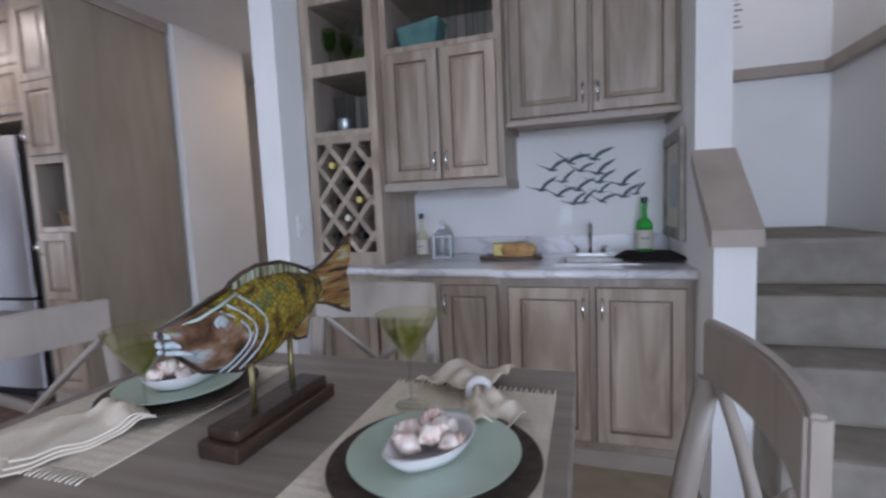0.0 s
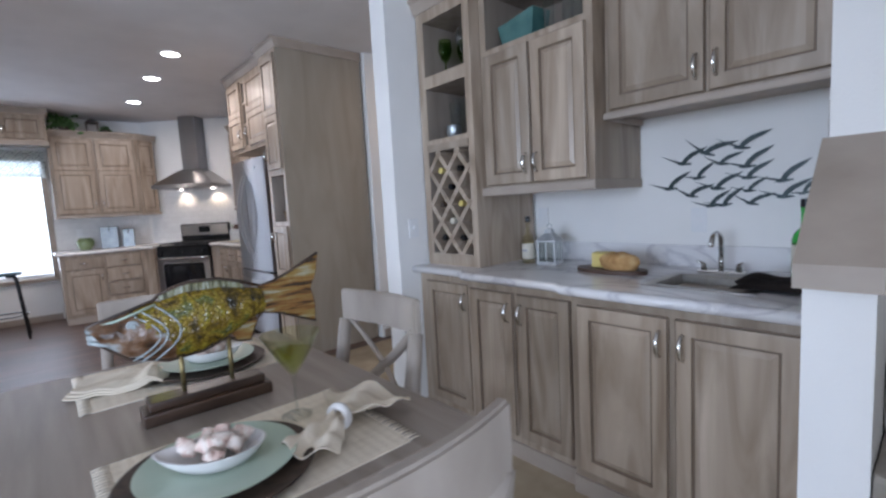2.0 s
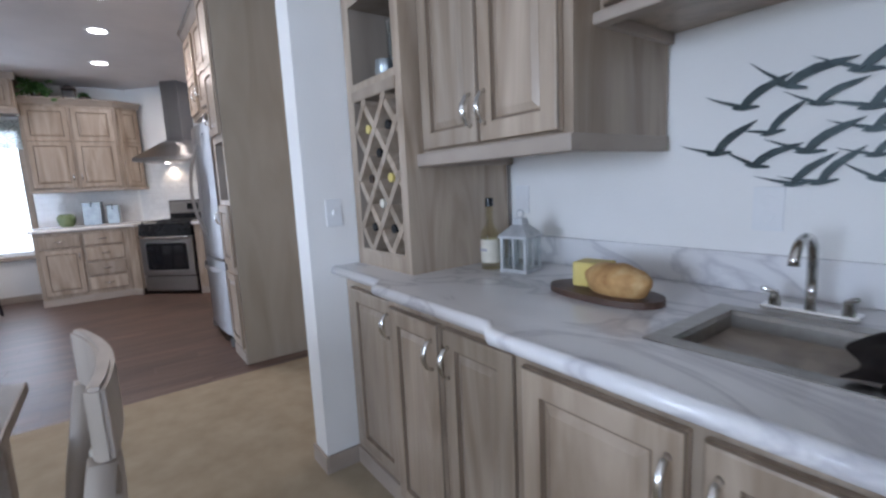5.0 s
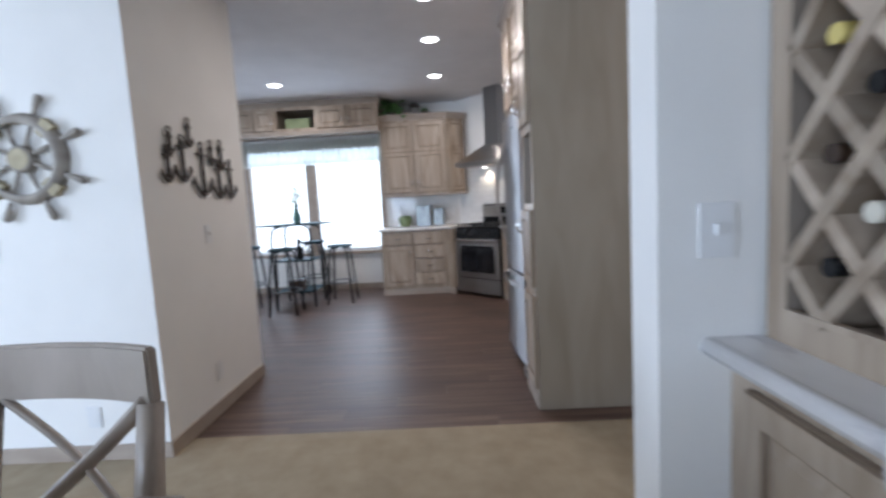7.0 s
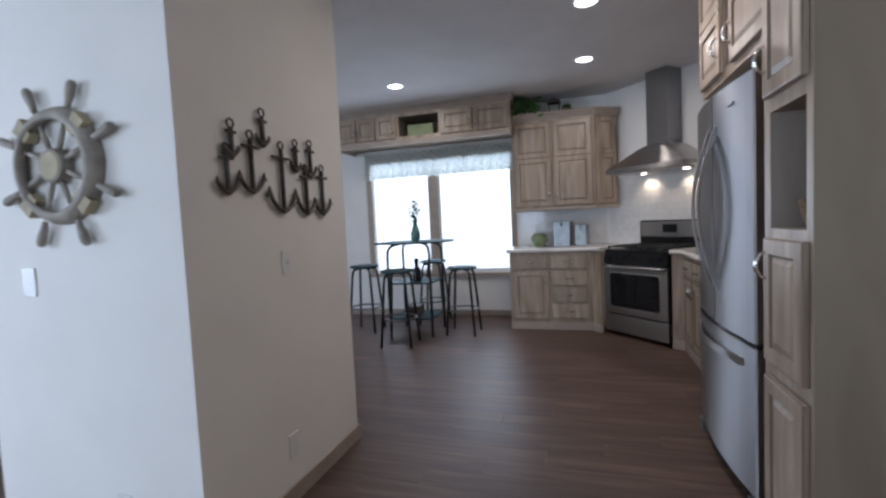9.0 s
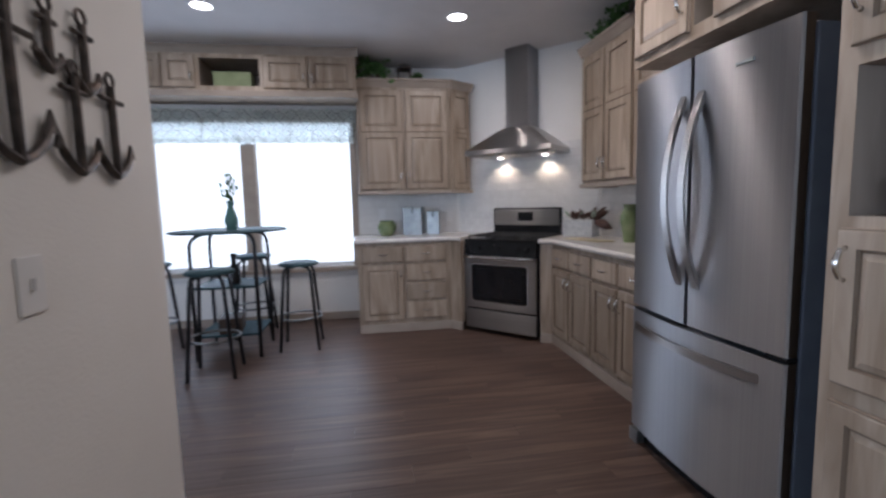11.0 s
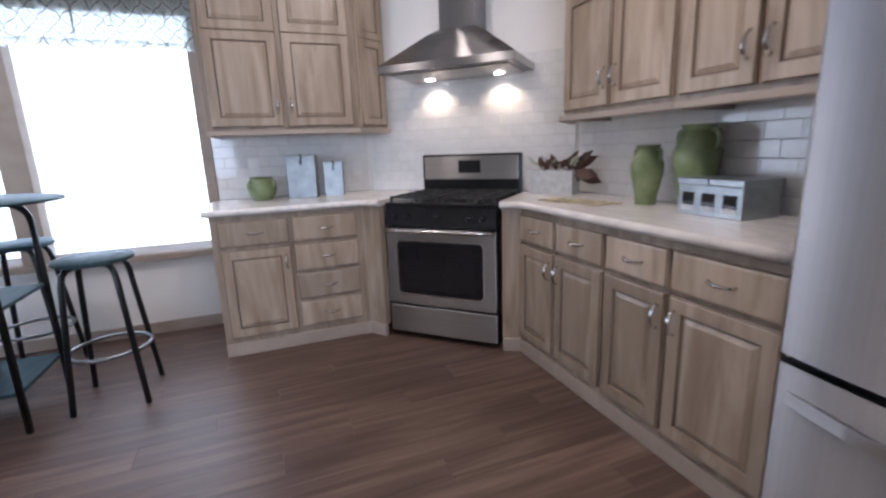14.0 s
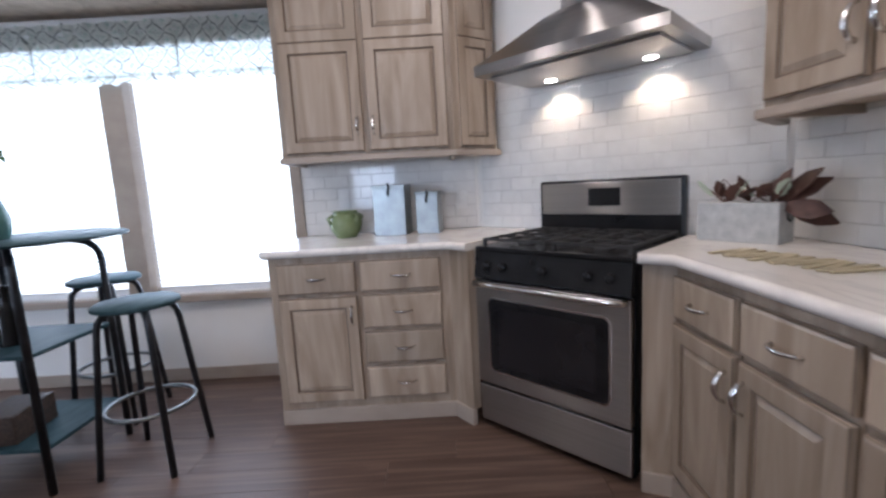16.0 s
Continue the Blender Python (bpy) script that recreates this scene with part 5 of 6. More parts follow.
part("tail_fin", fin([(0.150, 0.296), (0.20, 0.303), (0.25, 0.325), (0.30, 0.350), (0.335, 0.368), (0.325, 0.31), (0.305, 0.27), (0.315, 0.22), (0.312, 0.168), (0.27, 0.185), (0.21, 0.212), (0.150, 0.224)]), "fish_fin", fs)
part("dorsal_fin", fin([(-0.085, 0.285), (-0.090, 0.309), (-0.06, 0.321), (-0.02, 0.331), (0.05, 0.330), (0.105, 0.314), (0.125, 0.292), (0.0, 0.285)]), "fish_dorsal", fs, "pale ribbed dorsal fin")
part("anal_fin", fin([(0.06, 0.195), (0.135, 0.225), (0.14, 0.20), (0.118, 0.152), (0.085, 0.158)]), "fish_fin", fs)
part("pectoral_fin", fin([(-0.055, 0.215), (-0.03, 0.24), (0.04, 0.258), (0.01, 0.222), (-0.03, 0.20)], 0.041), "fish_head", fs)
for r0 in (0.016,):
    for s in (-1, 1):
        part("eye", lathe([(0, 0.004), (0.005, 0.004), (0.006, 0.001), (0.012, 0.001), (0.014, -0.004)], 18, None, pose(s * 0.0375, -0.150, 0.252, 0, s * 90, 0)), "fish_pale", fs, "ringed pale eye", True)
for off, top, low in ((0.006, 0.272, 0.168), (0.022, 0.280, 0.162), (0.050, 0.290, 0.158)):
    for s in (-1, 1):
        pts = []
        for k in range(11):
            u = k / 10
            pts.append((s * (0.047 - 0.020 * abs(2 * u - 1) ** 2.2), -0.150 + off + 0.052 * math.sin(math.pi * u) - 0.012 * (1 - u), low + (top - low) * u))
        part("gill_line", tube(pts, 0.0018, 6), "fish_pale", fs, "pale raised gill line", True)
for zz, ln_, th in ((0.250, 0.040, 0.0085), (0.234, 0.034, 0.0075), (0.222, 0.024, 0.005)):
    for s in (-1, 1):
        part("lip", tube([(s * 0.006, -0.2345, zz + 0.004), (s * 0.0155, -0.2345 + ln_ * 0.45, zz + 0.002), (s * 0.024, -0.2345 + ln_, zz - 0.003), (s * 0.029, -0.2345 + ln_ * 1.5, zz - 0.008)], [th * 0.8, th, th * 0.8, th * 0.3], 8), "fish_pale", fs, "pale blue lip ridge", True)
for s in (-1, 1):
    part("brow", tube([(s * 0.012, -0.222, 0.260), (s * 0.024, -0.18, 0.269), (s * 0.026, -0.14, 0.281), (s * 0.022, -0.10, 0.294)], 0.0028, 6), "celadon", fs, "thin green brow line", True)
part("outline", tube([(0, y, z) for y, z in ((-0.237, 0.260), (-0.17, 0.279), (-0.100, 0.301), (-0.088, 0.312), (-0.06, 0.324), (-0.02, 0.334), (0.05, 0.333), (0.107, 0.317), (0.160, 0.296), (0.20, 0.306), (0.25, 0.328), (0.30, 0.353), (0.336, 0.371))], 0.0048, 6), "dark_wood", fs, "dark carved edge", True)
part("outline", tube([(0, y, z) for y, z in ((-0.237, 0.256), (-0.216, 0.218), (-0.165, 0.171), (-0.08, 0.144), (0.0, 0.150), (0.062, 0.172), (0.085, 0.157), (0.118, 0.150), (0.140, 0.205), (0.16, 0.222), (0.21, 0.210), (0.27, 0.183), (0.313, 0.166))], 0.0048, 6), "dark_wood", fs, "dark carved edge", True)
for y in (-0.055, 0.062):
    part("rod", tube([(0, y, 0.05), (0, y, 0.17)], 0.006, 8), surface("aged_brass", [(0.3, (0.16, 0.12, 0.05)), (0.7, (0.30, 0.24, 0.11))], (30, 30, 30), 3, 0.4, 0.8), fs, smooth=True)
bm = bx(-0.046, 0.046, -0.152, 0.152, 0, 0.032, bevel=0.005)
part("base_plinth", bm, "dark_wood", fs)
part("base_top", bx(-0.036, 0.036, -0.138, 0.138, 0.032, 0.056, bevel=0.006), "dark_wood", fs)


# ---- bar top things ----
def bottle(x, y, z, h, r, glassmat, label, neck=0.35, paper=True):
    b = thing("bottle", label, "bottle", pose(x, y, z))
    part("glass_body", lathe([(0, 0), (r, 0.002), (r, h * 0.55), (r * 0.85, h * 0.63), (r * neck, h * 0.72), (r * neck, h * 0.94), (r * neck * 1.15, h * 0.95), (r * neck * 1.15, h), (0, h)], 22), glassmat, b, smooth=True)
    if paper:
        part("label_sheet", lathe([(r + 0.0006, h * 0.12), (r + 0.0008, h * 0.14), (r + 0.0008, h * 0.46), (r + 0.0006, h * 0.48)], 22), "paper", b, "cream paper label", True)
        part("print_bar", bx(-r * 0.55, r * 0.55, -r - 0.0016, -r - 0.0004, h * 0.30, h * 0.34), "ink", b, "grey bar of print")
    part("cap", lathe([(0, h), (r * neck * 1.25, h - 0.001), (r * neck * 1.2, h + 0.03), (0, h + 0.032)], 16), "black", b, smooth=True)
    return b


bottle(-0.215, 3.60, CT, 0.24, 0.036, "amber_glass", "clear glass spirits bottle with a cream label")
bottle(1.03, 3.72, CT, 0.28, 0.043, "bottle_glass", "bright green glass bottle with a cream label")
ln = thing("lantern", "small whitewashed metal lantern on the bar", "lantern", pose(-0.10, 3.645, CT, 0, 0, 12) @ Matrix.Diagonal((0.88, 0.88, 0.86, 1)))
part("base", bx(-0.065, 0.065, -0.065, 0.065, 0, 0.016, bevel=0.003), "zinc", ln)
for sx in (-1, 1):
    for sy in (-1, 1):
        part("post", bx(sx * 0.055 - 0.006, sx * 0.055 + 0.006, sy * 0.055 - 0.006, sy * 0.055 + 0.006, 0.016, 0.145), "zinc", ln)
for k in range(4):
    q = part("pane", bx(-0.049, 0.049, -0.056, -0.054, 0.018, 0.143), "glass", ln)
    q.rotation_euler = (0, 0, radians(90 * k))
    q2 = part("glazing_bar", bx(-0.004, 0.004, -0.059, -0.053, 0.018, 0.143), "zinc", ln)
    q2.rotation_euler = (0, 0, radians(90 * k))
t = lathe([(0.096, 0.145), (0.096, 0.155), (0.035, 0.20), (0.03, 0.225), (0, 0.232)], 4)
for f in t.faces:
    f.smooth = False
bmesh.ops.rotate(t, cent=(0, 0, 0), matrix=Matrix.Rotation(radians(45), 3, "Z"), verts=t.verts[:])
part("roof", t, "zinc", ln)
part("ring", tube([(0.016 * math.cos(a), 0, 0.245 + 0.016 * math.sin(a)) for a in (2 * math.pi * k / 14 for k in range(14))], 0.003, 6, closed=True), "zinc", ln)
bd = [(0.175 * math.cos(a), 0.095 * math.sin(a) * (1 + 0.1 * math.cos(2 * a))) for a in (2 * math.pi * k / 28 for k in range(28))]
solid("cutting_board", prism(bd, 0, 0.018, plane="xy"), "board", "dark walnut oval cutting board with bread and cheese", "board", pose(0.325, 3.53, CT, 0, 0, -4))
solid("cheese", bx(-0.05, 0.05, -0.04, 0.04, 0, 0.072, bevel=0.008), "cheese", "block of yellow cheese on a board", "cheese", pose(0.275, 3.56, CT + 0.018, 0, 0, 10))
t = bmesh.new()
bmesh.ops.create_uvsphere(t, u_segments=28, v_segments=18, radius=1.0)
for v in t.verts:
    x, y, z = v.co
    slash = 0.05 * math.sin(9 * x + 2 * y) * max(0, z)
    v.co = Vector((0.105 * x, 0.06 * y * (1 - 0.2 * x * x), 0.042 * z + (0.042 if z > -0.4 else 0.022 + 0.02 * (z + 1)) + 0.05 * slash))
solid("bread", t, "bread", "crusty golden loaf of bread on a board", "bread", pose(0.37, 3.525, CT + 0.014, 0, 0, -8), smooth=True)
t = bmesh.new()
rows = []
for i in range(22):
    rows.append([])
    for j in range(18):
        u, v = i / 21 * 2 - 1, j / 17 * 2 - 1
        e = max(0.0, 1 - max(abs(u), abs(v)) ** 6)
        z = 0.004 + e * (0.026 + 0.012 * math.sin(5 * u + 2 * v) * math.cos(4 * v - u))
        rows[-1].append(t.verts.new((0.155 * u * (1 + 0.08 * math.sin(4 * v)), 0.12 * v * (1 + 0.1 * math.sin(3 * u)), z)))
for a, b in zip(rows, rows[1:]):
    for j in range(17):
        t.faces.new((a[j], b[j], b[j + 1], a[j + 1])).smooth = True
bmesh.ops.solidify(t, geom=t.faces[:], thickness=0.004)
solid("towel", t, "towel", "dark brown folded towel beside the sink", "towel", pose(1.03, 3.45, CT + 0.008, 0, 0, 8), smooth=True)


def gull():
    """A flying gull in flat metal: body, raised far wing, trailing near wing."""
    bm = prism([(-0.040, 0.002), (-0.022, 0.010), (0.0, 0.012), (0.022, 0.006), (0.052, 0.001), (0.056, -0.007), (0.030, -0.010), (0.0, -0.011), (-0.024, -0.006)], -0.012, 0.0)
    prism([(-0.014, 0.004), (0.018, 0.004), (0.042, 0.027), (0.075, 0.048), (0.118, 0.069), (0.162, 0.100), (0.105, 0.088), (0.052, 0.070), (0.012, 0.040)], -0.008, -0.003, bm)
    prism([(-0.004, -0.002), (0.006, 0.008), (-0.030, 0.022), (-0.080, 0.040), (-0.140, 0.066), (-0.085, 0.034), (-0.040, 0.012)], -0.016, -0.012, bm)
    return bm


flock = thing("wall_art", "dark metal flock of gulls hung above the bar sink", "wall art", pose(0, BACK - 0.004, 0))
gull_me = None
for x, z, size, tilt in [(0.537, 1.434, 0.6, 1), (0.636, 1.473, 0.65, -15), (0.775, 1.481, 0.63, -3), (0.698, 1.419, 0.48, -5), (0.797, 1.397, 0.62, 7), (0.604, 1.361, 0.5, 13), (0.805, 1.347, 0.56, 6), (0.476, 1.318, 0.59, 8), (0.929, 1.326, 0.61, 10), (0.683, 1.308, 0.59, 2), (0.809, 1.29, 0.44, 8), (0.571, 1.28, 0.55, -6), (0.934, 1.259, 0.58, 5), (0.816, 1.236, 0.49, -8), (0.66, 1.229, 0.52, 10), (0.714, 1.232, 0.53, 14), (1.002, 1.271, 0.41, 21)]:
    if gull_me is None:
        g = part("gull", gull(), "bird", flock)
        gull_me = g.data
    else:
        g = new("gull", gull_me)
        g.parent = flock
    g.matrix_local = pose(x, 0, z, 0, -tilt, 0) @ Matrix.Diagonal((size * 1.12, 1, size * 1.12, 1))
pf = thing("picture_frame", "weathered wood framed print on the wall beside the bar", "picture", pose(1.165, 3.60, 1.30, 0, 0, -90))
bm = bmesh.new()
for b in ((-0.235, 0.235, 0.21, 0.262), (-0.235, 0.235, -0.262, -0.21), (-0.235, -0.185, -0.21, 0.21), (0.185, 0.235, -0.21, 0.21)):
    box(bm, b[0], b[1], -0.026, -0.002, b[2], b[3], bevel=0.004)
part("frame", bm, "rope", pf)
part("mount", bx(-0.186, 0.186, -0.012, -0.004, -0.212, 0.212), "paper", pf, "pale print mount")
part("print", bx(-0.09, 0.09, -0.014, -0.0122, -0.11, 0.11), "galv", pf, "grey-blue print")


def plate_switch(m, kind, label):
    s = thing("wall_switch" if kind == "switch" else "outlet", label, kind, m)
    part("plate", bx(-0.036, 0.036, -0.006, 0.0, -0.058, 0.058, bevel=0.002), "white", s)
    if kind == "switch":
        part("toggle", bx(-0.005, 0.005, -0.016, -0.005, -0.010, 0.014, bevel=0.002), "white", s)
    else:
        for z in (-0.02, 0.02):
            part("socket", lathe([(0, 0.0012), (0.015, 0.001), (0.016, 0)], 16, None, pose(0, -0.006, z, 90, 0, 0)), "white", s)
    return s


plate_switch(pose(-0.79, 3.22, 1.17, 0, 0, 90), "switch", "white light switch on the wing wall")
plate_switch(pose(-0.28, BACK, 1.19), "outlet", "white outlet on the bar wall")
plate_switch(pose(0.606, BACK, 1.165), "outlet", "white outlet above the bar sink")
plate_switch(pose(-2.09, 0.32, 1.14, 0, 0, 90), "outlet", "white outlet under the ship wheel")
plate_switch(pose(-2.09, 0.735, 0.24, 0, 0, 90), "outlet", "white outlet near the baseboard")
plate_switch(pose(-2.668, 1.125, 1.148, 0, 0, 180), "switch", "white light switch under the anchors")
plate_switch(pose(WEST + 0.008, 1.935, 1.18, 0, 0, 90), "outlet", "white outlet on the tiles behind the pot")
plate_switch(pose(WEST + 0.008, 2.70, 1.13, 0, 0, 90), "outlet", "white outlet on the tiles beside the stove")
plate_switch(pose(-2.63, 1.125, 0.27, 0, 0, 180), "outlet", "white outlet near the baseboard")


# things on the open bar shelves
def tumbler(x, y, z, r, h, m="glass", label="clear glass tumbler on a shelf"):
    tagged(solid("drinking_glass", lathe([(0, 0), (r * 0.8, 0), (r, h), (r - 0.002, h), (r * 0.8 - 0.002, 0.006), (0, 0.006)], 22), m, "", "", pose(x, y, z)), label, "glass", "shelf glasses")


def goblet(x, y, z, s, m="glass", label="stemmed clear glass goblet on a shelf"):
    tagged(solid("goblet", lathe([(0, 0), (0.035 * s, 0.001), (0.005 * s, 0.01), (0.004 * s, 0.08 * s), (0.022 * s, 0.10 * s), (0.036 * s, 0.14 * s), (0.032 * s, 0.19 * s), (0.030 * s, 0.19 * s), (0.034 * s, 0.14 * s), (0.02 * s, 0.104 * s), (0, 0.1 * s)], 22), m, "", "", pose(x, y, z)), label, "glass", "shelf glasses")


for x, y in ((-0.66, 3.50), (-0.56, 3.44)):
    tumbler(x, y, 1.69, 0.035, 0.23)
tumbler(-0.50, 3.52, 1.69, 0.035, 0.24)
solid("candle_holder", lathe([(0, 0), (0.03, 0), (0.045, 0.03), (0.04, 0.075), (0.036, 0.075), (0.04, 0.03), (0, 0.01)], 22), "galv", "small silver mercury-glass candle holder", "candle holder", pose(-0.575, 3.40, 1.69), smooth=True)
goblet(-0.68, 3.46, 2.06, 1.2, "green_glass", "green stemmed goblet on the top shelf")
goblet(-0.62, 3.56, 2.06, 1.2, "green_glass", "green stemmed goblet on the top shelf")
goblet(-0.51, 3.45, 2.06, 1.3)
goblet(-0.53, 3.58, 2.06, 1.3)
t = lathe([(0, 0), (0.12, 0), (0.13, 0.03), (0.155, 0.16), (0.148, 0.16), (0.12, 0.02), (0, 0.02)], 4)
for f in t.faces:
    f.smooth = False
bmesh.ops.rotate(t, cent=(0, 0, 0), matrix=Matrix.Rotation(radians(45), 3, "Z"), verts=t.verts[:])
for v in t.verts:
    v.co.z += 0.015 * math.sin(14 * v.co.x)
bmesh.ops.scale(t, vec=(1.15, 0.6, 0.85), verts=t.verts[:])
solid("serving_dish", t, "teal", "deep square teal ceramic dish on the open shelf", "dish", pose(-0.13, 3.52, 2.11, 0, 0, -6))
for x, y in ((0.06, 3.47), (0.15, 3.50), (0.22, 3.46)):
    tumbler(x, y, 2.11, 0.03, 0.27, "glass", "tall clear glass hurricane on the open shelf")

# bottles lying in the wine rack
CAPS = ["black", "cheese", "black", "paper", "black", "dark_wood", "cheese"]
k = 0
for z in (1.10, 1.20, 1.30, 1.40, 1.50):
    for x in ((0.135, 0.295) if round(z * 10) % 2 else (0.215,)):
        if k in (1, 4):
            k += 1
        wb = thing("wine_bottle", "dark wine bottle lying in the rack", "bottle", pose(-0.778 + x, 3.32 + 0.018, z + 0.005, -90, 0, 0), "racked wine bottles")
        part("glass_body", lathe([(0, 0.0), (0.016, 0.0), (0.015, 0.07), (0.036, 0.12), (0.036, 0.30), (0, 0.30)], 16), "dark_glass", wb, smooth=True)
        part("foil", lathe([(0, -0.003), (0.018, -0.003), (0.0175, 0.05), (0.016, 0.05)], 16), CAPS[k % 7], wb, "coloured foil cap", True)
        k += 1

# ---- wall art on the block wall ----
wh = thing("ship_wheel", "weathered grey wooden ship wheel hung on the wall", "wall art", pose(-2.088, 0.568, 1.589, 0, 0, 90))
part("rim", tube([(0.20 * math.cos(a), -0.022, 0.20 * math.sin(a)) for a in (2 * math.pi * k / 48 for k in range(48))], 0.036, 8, closed=True, flat=0.5), "rope", wh, smooth=False)
part("hub", lathe([(0, 0.045), (0.06, 0.045), (0.068, 0.035), (0.068, 0.0), (0, 0)], 28, None, pose(0, 0, 0, 90, 0, 0)), "rope", wh)
part("hub_disc", lathe([(0, 0.048), (0.05, 0.048), (0.052, 0.045)], 28, None, pose(0, 0, 0, 90, 0, 0)), "cream", wh, "cream disc on the hub")
for k in range(8):
    a = radians(22.5 + 45 * k)
    d = Vector((math.cos(a), 0, math.sin(a)))
    o = Vector((0, -0.022, 0))
    part("spoke", tube([o + d * q for q in (0.05, 0.10, 0.17)], [0.009, 0.011, 0.008], 8), "rope", wh, smooth=True)
    part("grip", tube([o + d * q for q in (0.228, 0.25, 0.28, 0.315, 0.33)], [0.011, 0.012, 0.017, 0.018, 0.010], 8), "rope", wh, smooth=True)
for k in range(4):
    a = radians(45 + 90 * k)
    q = [(r * math.cos(a + s), r * math.sin(a + s)) for r, s in ((0.160, -0.14), (0.240, -0.14), (0.240, 0.14), (0.160, 0.14))]
    part("binding", prism(q, -0.043, -0.004), "cream", wh, "cream rope binding")


def anchor_bm(h):
    bm = tube([(0, -0.014, 0.0), (0, -0.014, h * 0.86)], 0.0105, 8)
    tube([(0.018 * math.cos(a), -0.014, h * 0.86 + 0.018 + 0.018 * math.sin(a)) for a in (2 * math.pi * k / 14 for k in range(14))], 0.0045, 6, bm, closed=True)
    w = h * 0.26
    tube([(-w * 0.75, -0.014, h * 0.74), (w * 0.75, -0.014, h * 0.74)], 0.007, 8, bm)
    tube(arc((-w * 1.15, -0.014, h * 0.26), (-w * 0.8, -0.014, 0.02), (0, -0.014, 0.0), 8), [0.003, 0.006, 0.009, 0.010, 0.010, 0.010, 0.010, 0.010, 0.010], 8, bm)
    tube(arc((w * 1.15, -0.014, h * 0.26), (w * 0.8, -0.014, 0.02), (0, -0.014, 0.0), 8), [0.003, 0.006, 0.009, 0.010, 0.010, 0.010, 0.010, 0.010, 0.010], 8, bm)
    for s in (-1, 1):
        prism([(s * w * 1.35, h * 0.20), (s * w * 1.10, h * 0.34), (s * w * 0.78, h * 0.17)], -0.018, -0.010, bm)
    return bm


an = thing("wall_art", "cluster of dark metal anchors hung on the wall", "wall art", pose(0, 1.127, 0.03, 0, 0, 180))
for x, z1, z0 in ((-2.54, 1.80, 1.64), (-2.345, 1.715, 1.57), (-2.31, 1.625, 1.42), (-2.455, 1.715, 1.43), (-2.66, 1.715, 1.35), (-2.775, 1.70, 1.55), (-2.90, 1.725, 1.53), (-2.85, 1.61, 1.34), (-3.0, 1.625, 1.34)):
    p = part("anchor", anchor_bm((z1 - z0) * 0.93), "dark_metal", an, smooth=True)
    p.location = (-x, 0.0, z0 + 0.01)


# ---- kitchen furniture ----
def stool(m):
    s = thing("bar_stool", "round gunmetal tube bar stool with a foot ring", "stool", m, "bar stools")
    part("seat", lathe([(0, 0.752), (0.165, 0.75), (0.178, 0.742), (0.178, 0.728), (0.165, 0.722), (0, 0.724)], 36), "shelf_top", s, smooth=True)
    for a in (45, 135, 225, 315):
        c, n = math.cos(radians(a)), math.sin(radians(a))
        pts = [Vector((c * r, n * r, z)) for r, z in ((0.05, 0.712), (0.10, 0.714), (0.135, 0.705), (0.155, 0.68), (0.165, 0.64), (0.235, 0.0))]
        part("leg", tube(pts, 0.0145, 8), "stool", s, smooth=True)
    part("foot_ring", tube([(0.185 * math.cos(b), 0.185 * math.sin(b), 0.27) for b in (2 * math.pi * k / 36 for k in range(36))], 0.010, 8, closed=True), "ring_steel", s, "grey steel foot ring", True)
    return s


s1 = stool(pose(-5.917, 1.134, 0) @ Matrix.Diagonal((1, 1, 1.045, 1)))
copy_thing(s1, pose(-5.34, 0.565, 0, 0, 0, 4) @ Matrix.Diagonal((1, 1, 1.045, 1)))
copy_thing(s1, pose(-6.42, 0.62, 0, 0, 0, 2) @ Matrix.Diagonal((1, 1, 1.045, 1)))
copy_thing(s1, pose(-5.92, -0.12, 0, 0, 0, 3) @ Matrix.Diagonal((1, 1, 1.045, 1)))
pb = thing("pub_table", "tall gunmetal pub table with open shelves", "table", pose(-5.915, 0.565, 0) @ Matrix.Diagonal((1.03, 1.03, 1.03, 1)))
part("tabletop", lathe([(0, 1.067), (0.46, 1.066), (0.472, 1.058), (0.465, 1.048), (0, 1.05)], 48), "shelf_top", pb, smooth=True)
for sx in (-1, 1):
    for sy in (-1, 1):
        pts = [(sx * 0.235, sy * 0.25, 0), (sx * 0.235, sy * 0.25, 0.92)] + arc((sx * 0.235, sy * 0.25, 0.92), (sx * 0.235, sy * 0.25, 1.04), (sx * 0.13, sy * 0.14, 1.04), 6)
        part("leg", tube(pts, 0.016, 8), "stool", pb, smooth=True)
for z in (0.20, 0.60):
    part("shelf", bx(-0.235, 0.235, -0.25, 0.25, z - 0.012, z + 0.006, bevel=0.003), "shelf_top", pb)
vz = thing("vase", "rounded teal green glazed vase with a green sprig", "vase", pose(-5.87, 0.60, 1.099))
part("body", lathe([(0, 0), (0.040, 0), (0.055, 0.04), (0.059, 0.09), (0.042, 0.15), (0.026, 0.19), (0.028, 0.22), (0.042, 0.25), (0.038, 0.25), (0.022, 0.2), (0, 0.19)], 24), "teal", vz, smooth=True)
sp = bmesh.new()
rnd = random.Random(5)
for k in range(70):
    z = rnd.uniform(0.24, 0.46)
    a, r = rnd.uniform(0, 6.28), rnd.uniform(0.0, 0.075) * (0.35 + 0.65 * math.sin(math.pi * (z - 0.22) / 0.26))
    merge(sp, prism([(0, 0), (0.012, 0.02), (0, 0.05), (-0.012, 0.02)], -0.001, 0.001), pose(r * math.cos(a), r * math.sin(a), z, rnd.uniform(-50, 50), rnd.uniform(-50, 50), rnd.uniform(0, 360)))
tube([(0, 0, 0.18), (0.01, 0.0, 0.42)], 0.003, 5, sp)
part("sprig", sp, "leaf", vz, "green leafy sprig")
